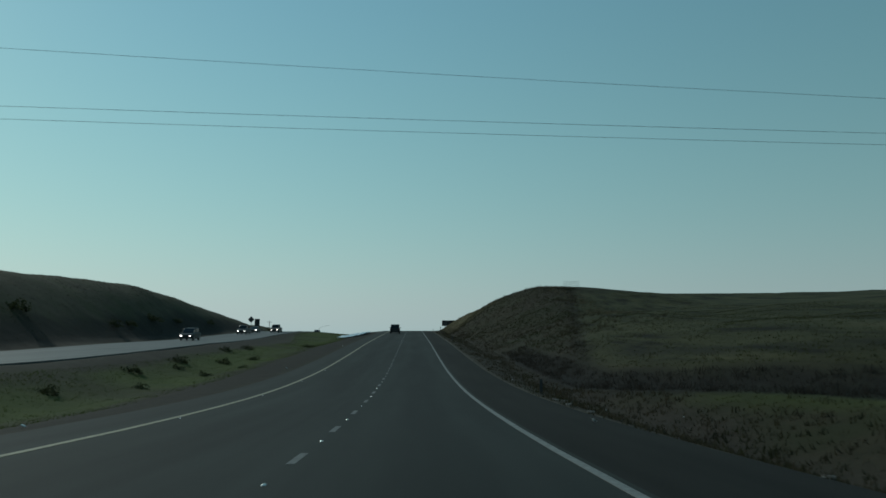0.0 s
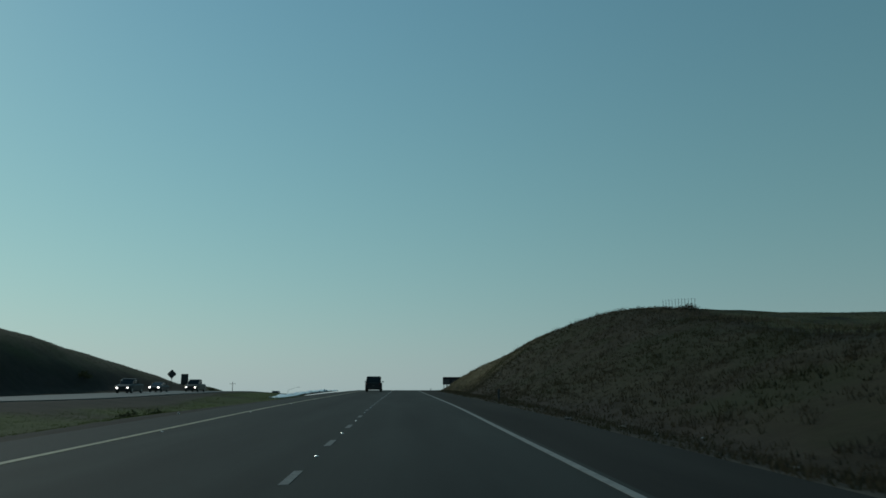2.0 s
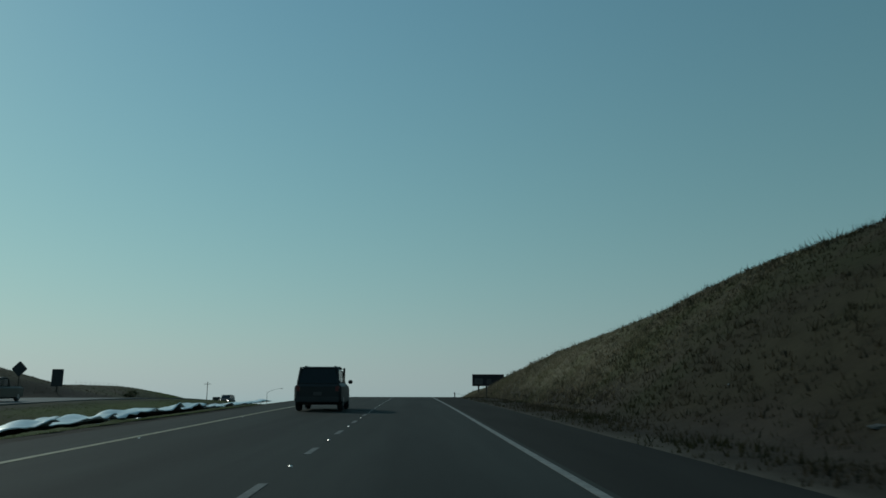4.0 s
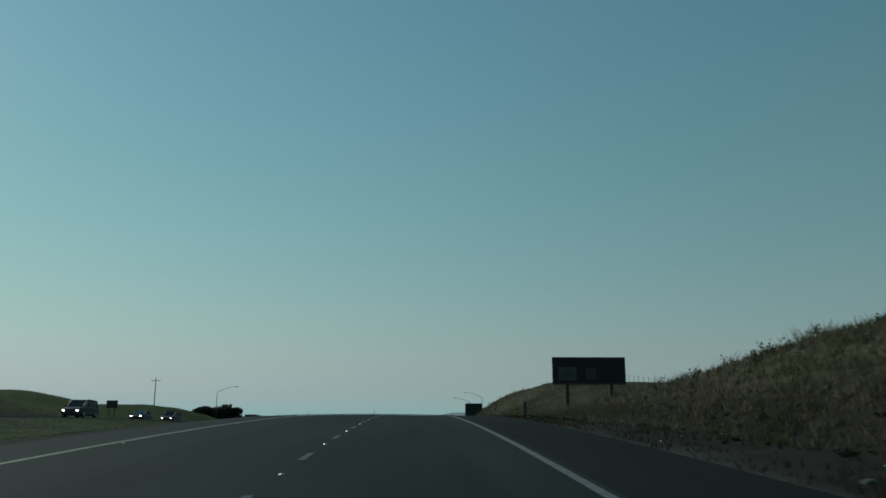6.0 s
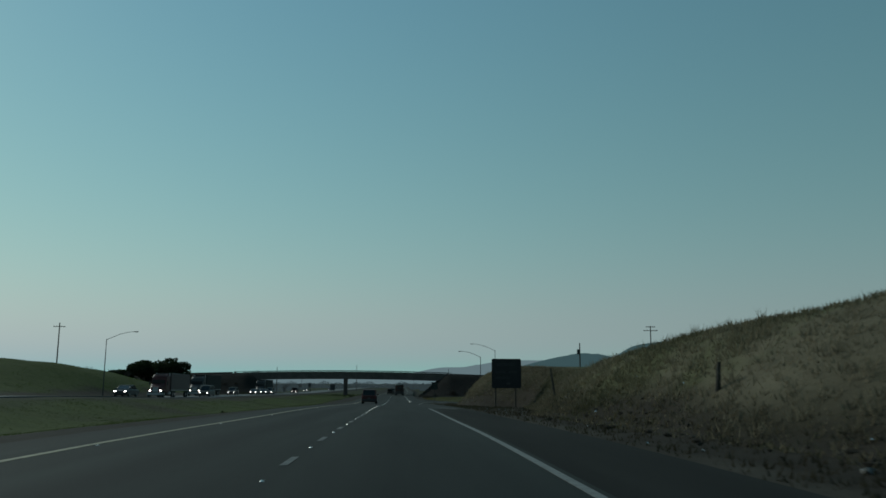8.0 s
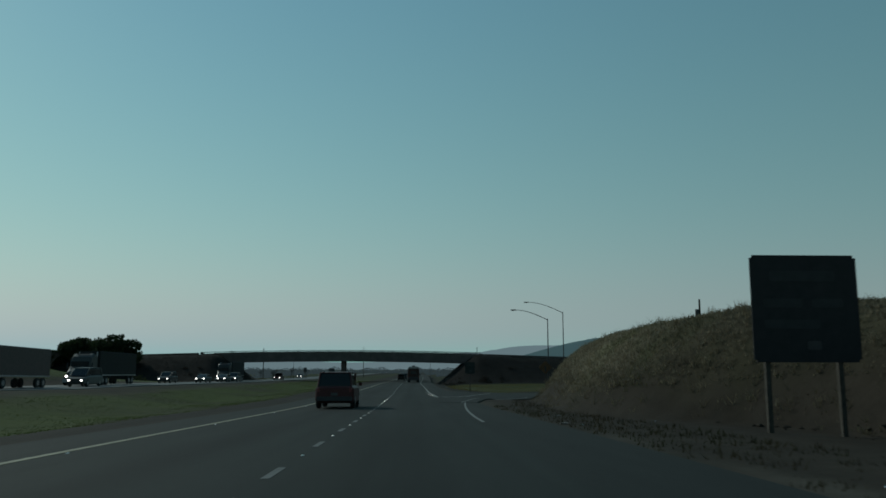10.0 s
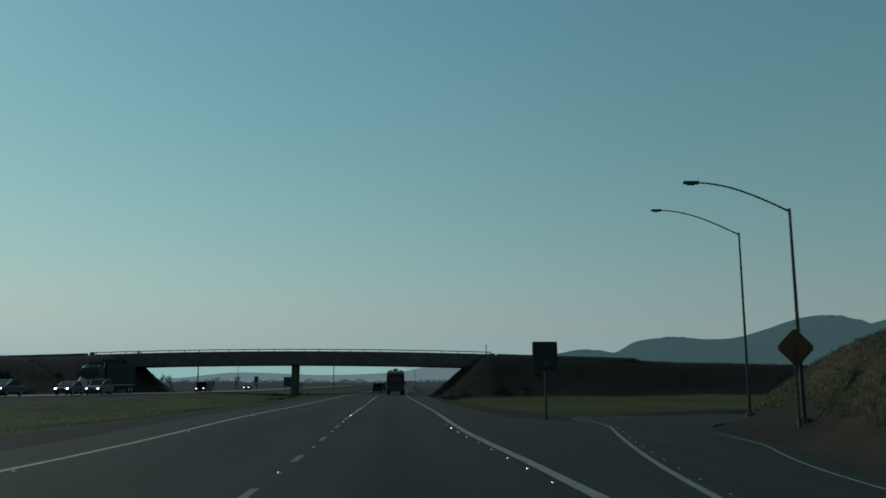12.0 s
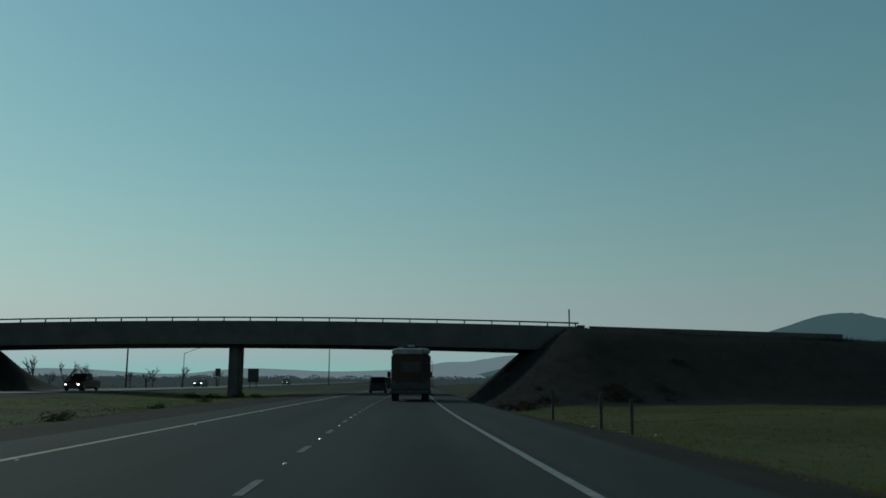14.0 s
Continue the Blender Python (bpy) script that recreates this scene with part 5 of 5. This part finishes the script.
def far_woods(y, x0, x1, h, seed):
    g = np.random.default_rng(seed)
    n = int((x1 - x0) * 16)
    c = np.stack([g.uniform(x0, x1, n), y + g.uniform(-12, 12, n), 7.2 + h * g.uniform(0.0, 1.0, n) ** 1.4], 1)
    c[:, 2] = 7.2 + (c[:, 2] - 7.2) * (0.7 + 0.25 * np.sin(c[:, 0] / 9.0 + seed) + 0.2 * np.sin(c[:, 0] / 3.7))
    me = leaf_mesh("far_woods", c, 0.75)
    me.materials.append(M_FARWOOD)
    return tagged(new("far_woods", me), "hazy band of distant trees beyond the overpass", "woods", kind="stuff")


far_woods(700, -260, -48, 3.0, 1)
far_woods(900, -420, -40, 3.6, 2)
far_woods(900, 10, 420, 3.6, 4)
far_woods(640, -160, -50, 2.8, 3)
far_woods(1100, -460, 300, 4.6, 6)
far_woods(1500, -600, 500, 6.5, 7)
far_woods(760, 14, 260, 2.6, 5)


# ---- vehicles ----
def paint(name, c, rough=0.35):
    return plain(name, c, rough + 0.15, 0.0, vary=0.12, scale=2, spec=0.3)


M_GLASS = plain("dark_glass", (0.012, 0.014, 0.016), 0.2, vary=0.1, spec=0.3)
M_TYRE = plain("tyre_rubber", (0.02, 0.02, 0.02), 0.9)
M_RIM = plain("wheel_rim", (0.25, 0.25, 0.26), 0.4, 0.6)
M_TRIM = plain("black_trim", (0.02, 0.02, 0.022), 0.6)
M_TAIL = plain("tail_lamp_red", (0.12, 0.008, 0.008), 0.3)
M_ROOF = plain("off_white_roof", (0.2, 0.195, 0.18), 0.6)


def lamp_mat(nt, p):
    p.inputs["Base Color"].default_value = (0.8, 0.8, 0.78, 1)
    p.inputs["Emission Color"].default_value, p.inputs["Emission Strength"].default_value = (1, 0.97, 0.9, 1), 5.0


M_HEAD = mat("lit_headlamp", lamp_mat)


def loft(bm, rows):
    """Rings of points joined into one closed skin."""
    rings = [[bm.verts.new(p) for p in r] for r in rows]
    n = len(rings[0])
    for a_, b_ in zip(rings, rings[1:]):
        for j in range(n):
            bm.faces.new((a_[j], a_[(j + 1) % n], b_[(j + 1) % n], b_[j]))
    bm.faces.new(rings[0])
    bm.faces.new(rings[-1][::-1])
    bmesh.ops.recalc_face_normals(bm, faces=bm.faces)


def ring(y, w, z0, z1, r=0.12):
    """A rounded box section, half-width w, from z0 to z1."""
    r = min(r, w * 0.5, (z1 - z0) * 0.4)
    return [(-w + r, y, z0), (w - r, y, z0), (w, y, z0 + r), (w, y, z1 - r), (w - r, y, z1), (-w + r, y, z1), (-w, y, z1 - r), (-w, y, z0 + r)]


def wheels(th, track, ys_, r, w=0.22, dual=False):
    for y in ys_:
        for s in (-1, 1):
            bm = bmesh.new()
            ww = w * (1.9 if dual and y == ys_[-1] else 1)
            tube(bm, (s * (track - ww), y, r), (s * track, y, r), r, None, 20)
            bmesh.ops.bevel(bm, geom=[e_ for e_ in bm.edges if abs(e_.calc_length() - 2 * r * math.sin(math.pi / 20)) < 0.01], offset=0.04, segments=2, affect="EDGES")
            tyre = part("wheel", bm, M_TYRE, th)
            bm = bmesh.new()
            tube(bm, (s * (track - 0.05), y, r), (s * (track + 0.012), y, r), r * 0.58, r * 0.5, 14)
            part("rim", bm, M_RIM, tyre)


def slab(th, name, material, x0, x1, y0, y1, z0, z1, bev=0.03, label=""):
    bm = bmesh.new()
    box(bm, x0, x1, y0, y1, z0, z1)
    if bev:
        bmesh.ops.bevel(bm, geom=bm.edges[:], offset=min(bev, (x1 - x0) * 0.3, (y1 - y0) * 0.3, (z1 - z0) * 0.3), segments=2, affect="EDGES")
    return part(name, bm, material, th, label)


def car(label, colour, style="sedan", lit=True, category="car"):
    """Front towards +y, origin on the ground at its middle."""
    th = thing({"sedan": "car", "suv": "sport_utility_vehicle", "pickup": "pickup_truck", "van": "van"}[style], 0, 0, 0, label, category)
    L, W, H = {"sedan": (4.6, 0.9, 1.45), "suv": (4.8, 0.95, 1.78), "pickup": (5.6, 0.98, 1.85), "van": (5.2, 0.98, 2.0)}[style]
    belt = {"sedan": 0.92, "suv": 1.08, "pickup": 1.12, "van": 1.12}[style]
    f, b_ = L / 2, -L / 2
    bm = bmesh.new()
    loft(bm, [ring(b_, W * 0.88, 0.42, belt - 0.10), ring(b_ + 0.12, W * 0.97, 0.30, belt), ring(b_ + 1.0, W, 0.24, belt + 0.02), ring(0, W, 0.22, belt + 0.02), ring(f - 1.3, W, 0.24, belt), ring(f - 0.35, W * 0.96, 0.28, belt - 0.14), ring(f, W * 0.84, 0.36, belt - 0.26)])
    part("body", bm, colour, th)
    ends = {"sedan": (b_ + 0.75, b_ + 1.45, 0.25, f - 1.05), "suv": (b_ + 0.1, b_ + 0.4, 0.45, f - 1.15), "pickup": (b_ + 2.1, b_ + 2.3, 0.75, f - 1.35), "van": (b_ + 0.08, b_ + 0.25, 1.0, f - 0.7)}[style]
    bm = bmesh.new()
    loft(bm, [ring(ends[0], W * 0.86, belt - 0.05, belt + 0.02), ring(ends[1], W * 0.78, belt - 0.05, H - 0.05), ring((ends[1] + ends[2]) / 2, W * 0.80, belt - 0.05, H - 0.03), ring(ends[2], W * 0.78, belt - 0.05, H - 0.06), ring(ends[3], W * 0.86, belt - 0.05, belt + 0.02)])
    part("window_glass", bm, M_GLASS, th)
    bm = bmesh.new()
    loft(bm, [ring(ends[1] - 0.05, W * 0.76, H - 0.09, H - 0.05), ring((ends[1] + ends[2]) / 2, W * 0.80, H - 0.08, H), ring(ends[2] + 0.05, W * 0.76, H - 0.1, H - 0.05)])
    part("roof", bm, colour, th)
    for s in (-1, 1):
        for y0, z0, y1, z1 in ((ends[0], belt, ends[1], H - 0.06), (ends[2], H - 0.06, ends[3], belt)):
            bm = bmesh.new()
            tube(bm, (s * W * 0.84, y0, z0), (s * W * 0.765, y1, z1), 0.045)
            part("pillar", bm, colour, th)
        slab(th, "mirror", colour, s * (W + 0.09) - 0.09, s * (W + 0.09) + 0.09, ends[3] - 0.45, ends[3] - 0.3, belt, belt + 0.16)
        slab(th, "headlamp", M_HEAD if lit else M_LOGO, s * W * 0.66 - 0.13, s * W * 0.66 + 0.13, f - 0.16, f + 0.03, 0.60, 0.74)
        slab(th, "tail_lamp", M_TAIL, s * W * 0.80 - 0.09, s * W * 0.80 + 0.09, b_ - 0.01, b_ + 0.12, belt - 0.32, belt - 0.08)
        slab(th, "door_handle", M_TRIM, s * W - 0.02, s * W + 0.02, 0.0, 0.18, belt - 0.14, belt - 0.10, 0)
    slab(th, "front_bumper", M_TRIM, -W * 0.86, W * 0.86, f - 0.12, f + 0.05, 0.32, 0.52)
    slab(th, "rear_bumper", M_TRIM, -W * 0.90, W * 0.90, b_ - 0.06, b_ + 0.12, 0.36, 0.58)
    slab(th, "grille", M_TRIM, -0.42, 0.42, f - 0.08, f + 0.015, 0.54, 0.72)
    slab(th, "licence_plate", M_LOGO, -0.16, 0.16, b_ - 0.075, b_ - 0.055, 0.62, 0.76, 0)
    if style == "pickup":
        slab(th, "cargo_bed_liner", M_TRIM, -W * 0.82, W * 0.82, b_ + 0.15, b_ + 2.0, belt - 0.02, belt + 0.035)
    if style == "suv":
        for s in (-1, 1):
            bm = bmesh.new()
            tube(bm, (s * W * 0.62, ends[1] + 0.3, H - 0.01), (s * W * 0.62, ends[2] - 0.45, H - 0.01), 0.022)
            part("roof_rail", bm, M_TRIM, th)
    wheels(th, W - 0.01, (f - 0.92, b_ + 0.95), 0.33 if style == "sedan" else 0.38)
    return th


def motorhome(label):
    th = thing("motorhome", 0, 0, 0, label, "motorhome")
    W, L, H = 1.22, 8.2, 3.25
    skin = plain("motorhome_maroon", (0.050, 0.026, 0.022), 0.75, 0.0, vary=0.15, scale=2, spec=0.12)
    bm = bmesh.new()
    loft(bm, [ring(-L / 2, W * 0.97, 0.62, H - 0.30, 0.2), ring(-L / 2 + 0.15, W, 0.55, H - 0.30, 0.2), ring(L / 2 - 2.2, W, 0.55, H - 0.38, 0.2), ring(L / 2 - 2.1, W, 0.6, H - 0.42, 0.2)])
    part("coach_body", bm, skin, th)
    bm = bmesh.new()
    loft(bm, [ring(-L / 2, W * 0.96, H - 0.34, H - 0.06, 0.18), ring(-L / 2 + 0.2, W * 0.98, H - 0.40, H, 0.18), ring(L / 2 - 1.2, W * 0.98, H - 0.46, H, 0.18), ring(L / 2 - 0.9, W * 0.9, H - 0.46, H - 0.15, 0.18)])
    part("roof_cap", bm, M_ROOF, th, "off-white rounded roof cap")
    bm = bmesh.new()
    loft(bm, [ring(L / 2 - 2.2, W * 0.85, 0.4, 2.0), ring(L / 2 - 1.3, W * 0.82, 0.4, 2.0), ring(L / 2 - 0.8, W * 0.8, 0.4, 1.25), ring(L / 2, W * 0.74, 0.45, 1.05)])
    part("cab", bm, skin, th)
    slab(th, "rear_window", M_GLASS, -0.62, 0.62, -L / 2 - 0.02, -L / 2 + 0.05, 1.75, 2.45, 0.06)
    slab(th, "lower_panel", M_TRIM, -W * 0.98, W * 0.98, -L / 2 - 0.015, -L / 2 + 0.05, 0.75, 1.2)
    slab(th, "rear_bumper", M_TRIM, -W * 0.96, W * 0.96, -L / 2 - 0.14, -L / 2 + 0.1, 0.48, 0.68)
    slab(th, "air_conditioner", M_TRIM, -0.34, 0.34, -L / 2 + 0.9, -L / 2 + 1.9, H - 0.02, H + 0.34, 0.08, "dark roof air conditioner")
    slab(th, "air_conditioner_intake", M_ROOF, -0.22, 0.22, -L / 2 + 0.885, -L / 2 + 0.905, H + 0.12, H + 0.26, 0)
    slab(th, "roof_vent", M_ROOF, -0.85, -0.45, -L / 2 + 1.4, -L / 2 + 1.8, H - 0.02, H + 0.16)
    slab(th, "roof_vent", M_ROOF, 0.5, 0.9, -L / 2 + 2.6, -L / 2 + 3.0, H - 0.02, H + 0.16)
    for s in (-1, 1):
        slab(th, "tail_lamp", M_TAIL, s * W * 0.86 - 0.08, s * W * 0.86 + 0.08, -L / 2 - 0.03, -L / 2 + 0.03, 0.95, 1.3)
        slab(th, "side_mirror", M_TRIM, s * (W + 0.22) - 0.12, s * (W + 0.22) + 0.12, L / 2 - 1.6, L / 2 - 1.5, 1.5, 1.9)
        slab(th, "side_window", M_GLASS, s * W - 0.02, s * W + 0.02, -1.8, -0.6, 1.7, 2.4, 0)
        slab(th, "skirt", M_TRIM, s * W - 0.03, s * W + 0.03, -L / 2 + 0.2, -L / 2 + 1.6, 0.42, 0.7)
    for x in (0.72, 1.02):
        bm = bmesh.new()
        tube(bm, (x, -L / 2 - 0.09, 1.1), (x, -L / 2 - 0.09, H + 0.05), 0.02)
        part("ladder_rail", bm, M_TRIM, th)
    for i in range(6):
        bm = bmesh.new()
        tube(bm, (0.72, -L / 2 - 0.09, 1.3 + 0.33 * i), (1.02, -L / 2 - 0.09, 1.3 + 0.33 * i), 0.016)
        part("ladder_rung", bm, M_TRIM, th)
    slab(th, "licence_plate", M_LOGO, -0.16, 0.16, -L / 2 - 0.15, -L / 2 - 0.135, 0.52, 0.64, 0)
    wheels(th, W - 0.03, (L / 2 - 1.1, -L / 2 + 2.3), 0.40, 0.25, True)
    return th


def big_truck(label, colour, trailer, length=13.5, height=4.0, lit=True):
    th = thing("semi_truck", 0, 0, 0, label, "truck")
    W = 1.25
    bm = bmesh.new()
    loft(bm, [ring(-2.1, W * 0.96, 0.7, 3.4), ring(-1.2, W * 0.96, 0.7, 3.7, 0.2), ring(-0.4, W * 0.95, 0.7, 3.3, 0.2), ring(0.0, W * 0.93, 0.6, 2.2, 0.2), ring(1.2, W * 0.72, 0.6, 1.75, 0.25), ring(1.6, W * 0.68, 0.65, 1.6, 0.25)])
    part("cab", bm, colour, th)
    slab(th, "windscreen", M_GLASS, -0.98, 0.98, -0.16, 0.10, 2.05, 2.75)
    slab(th, "grille", M_STEEL, -0.45, 0.45, 1.5, 1.64, 0.85, 1.55)
    slab(th, "front_bumper", M_STEEL, -W * 0.94, W * 0.94, 1.4, 1.75, 0.35, 0.75)
    slab(th, "cab_roof_lights", M_LOGO2, -0.75, 0.75, -0.9, -0.8, 3.58, 3.68, 0)
    for s in (-1, 1):
        slab(th, "headlamp", M_HEAD if lit else M_LOGO, s * 0.82 - 0.12, s * 0.82 + 0.12, 1.45, 1.68, 0.95, 1.15)
        slab(th, "fender", colour, s * 1.0 - 0.22, s * 1.0 + 0.22, 0.1, 1.45, 0.95, 1.2, 0.1)
        slab(th, "mirror", M_TRIM, s * 1.42 - 0.08, s * 1.42 + 0.08, -0.05, 0.05, 1.9, 2.6)
        slab(th, "fuel_tank", M_STEEL, s * 0.95 - 0.25, s * 0.95 + 0.25, -3.2, -1.6, 0.45, 0.95, 0.1)
        bm = bmesh.new()
        tube(bm, (s * 1.05, -2.3, 0.8), (s * 1.05, -2.3, 3.9), 0.07)
        part("exhaust_stack", bm, M_STEEL, th)
    slab(th, "frame_rail", M_TRIM, -0.45, 0.45, -6.0, 1.0, 0.7, 0.95, 0)
    y1 = -2.7
    y0 = y1 - length
    bm = bmesh.new()
    loft(bm, [ring(y0, W * 1.02, 1.15, height, 0.06), ring(y1, W * 1.02, 1.15, height, 0.06)])
    tr = part("trailer_box", bm, trailer, th, "boxy cargo trailer")
    slab(tr, "trailer_rail", M_STEEL, -W * 1.04, W * 1.04, y0, y1, 1.1, 1.22, 0)
    slab(tr, "landing_gear", M_TRIM, -0.7, 0.7, y1 - 2.6, y1 - 2.4, 0.3, 1.15, 0)
    wheels(th, W - 0.02, (1.0, -4.1, -5.3), 0.5, 0.3)
    wheels(th, W - 0.02, (y0 + 1.2, y0 + 2.4), 0.5, 0.3)
    return th


def park(th, x, y, z, away, pitch=0.0):
    """Sets a vehicle down: away drives with +y, otherwise towards -y."""
    th.matrix_world = pose(x, y, z, pitch if away else -pitch, 0, 0 if away else 180)
    return th


def grade(y):
    return math.degrees(math.atan((float(road_z(y + 2)) - float(road_z(y - 2))) / 4))


# silver and pale paints are lowered to hold the shade on oncoming fronts
P_DARK, P_SILVER, P_WHITE = paint("paint_charcoal", (0.02, 0.020, 0.021)), paint("paint_silver_shaded", (0.040, 0.040, 0.041)), paint("paint_pale_shaded", (0.08, 0.079, 0.076))
P_RED, P_TAN = paint("paint_dark_red", (0.06, 0.012, 0.012)), paint("paint_tan", (0.06, 0.05, 0.038))
TRAILER_W, TRAILER_D = plain("trailer_grey", (0.020, 0.020, 0.020), 0.8, spec=0.2), plain("trailer_dark", (0.05, 0.03, 0.03), 0.6)


def ahead(th, q, y):
    return park(th, q + float(road_x(y)), y, float(road_z(y)) + 0.005, True, grade(y))


ahead(motorhome("dark maroon motorhome with off-white roof in the lane"), 0.45, 495)
ahead(car("dark charcoal sport utility vehicle in the passing lane", P_DARK, "suv", False), -3.4, 533)
ahead(car("dark sport utility vehicle in the passing lane on the climb", P_DARK, "suv", False), -3.5, 161)
ahead(car("dark pickup truck in the passing lane", P_DARK, "pickup", False), -3.4, 558)
ahead(car("dark red sport utility vehicle in the passing lane near the exit", P_RED, "suv", False), -3.4, 357)

COLOURS = {"dark": P_DARK, "grey": P_SILVER, "shaded pale": P_WHITE, "dark red": P_RED, "tan": P_TAN}
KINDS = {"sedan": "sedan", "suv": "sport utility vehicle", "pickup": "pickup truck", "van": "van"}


def oncoming(th, lane, y):
    return park(th, float(opp(y, 1)) + lane, y, float(road_z(y)) + float(opp(y, 2)) + 0.005, False, grade(y))


protos = {}
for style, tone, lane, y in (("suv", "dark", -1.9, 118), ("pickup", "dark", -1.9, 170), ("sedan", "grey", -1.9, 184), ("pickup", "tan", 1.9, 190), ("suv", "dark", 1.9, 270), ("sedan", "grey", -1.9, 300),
                             ("suv", "grey", -1.9, 314), ("sedan", "grey", 1.9, 354), ("van", "shaded pale", 1.9, 404), ("suv", "dark", -1.9, 446), ("sedan", "grey", 1.9, 453), ("sedan", "grey", 1.9, 468),
                             ("suv", "shaded pale", 1.9, 477), ("pickup", "dark red", 1.9, 531), ("sedan", "grey", -1.9, 600), ("suv", "dark", 1.9, 690), ("sedan", "shaded pale", -1.9, 720)):
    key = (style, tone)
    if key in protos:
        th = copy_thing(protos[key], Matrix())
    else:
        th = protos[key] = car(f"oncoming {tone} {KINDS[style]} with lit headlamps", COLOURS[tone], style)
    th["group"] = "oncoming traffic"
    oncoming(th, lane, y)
for label, c, t_, lane, y, n, h in (("oncoming dark red semi truck with a dark trailer", P_RED, TRAILER_D, -1.9, 386, 12, 3.9), ("oncoming grey semi truck with a grey trailer", P_SILVER, TRAILER_W, -1.9, 412, 13, 4.0),
                                    ("oncoming dark semi truck with a grey trailer", P_DARK, TRAILER_W, -1.9, 484, 12, 4.0)):
    oncoming(tagged(big_truck(label, c, t_, n, h), group="oncoming traffic"), lane, y)
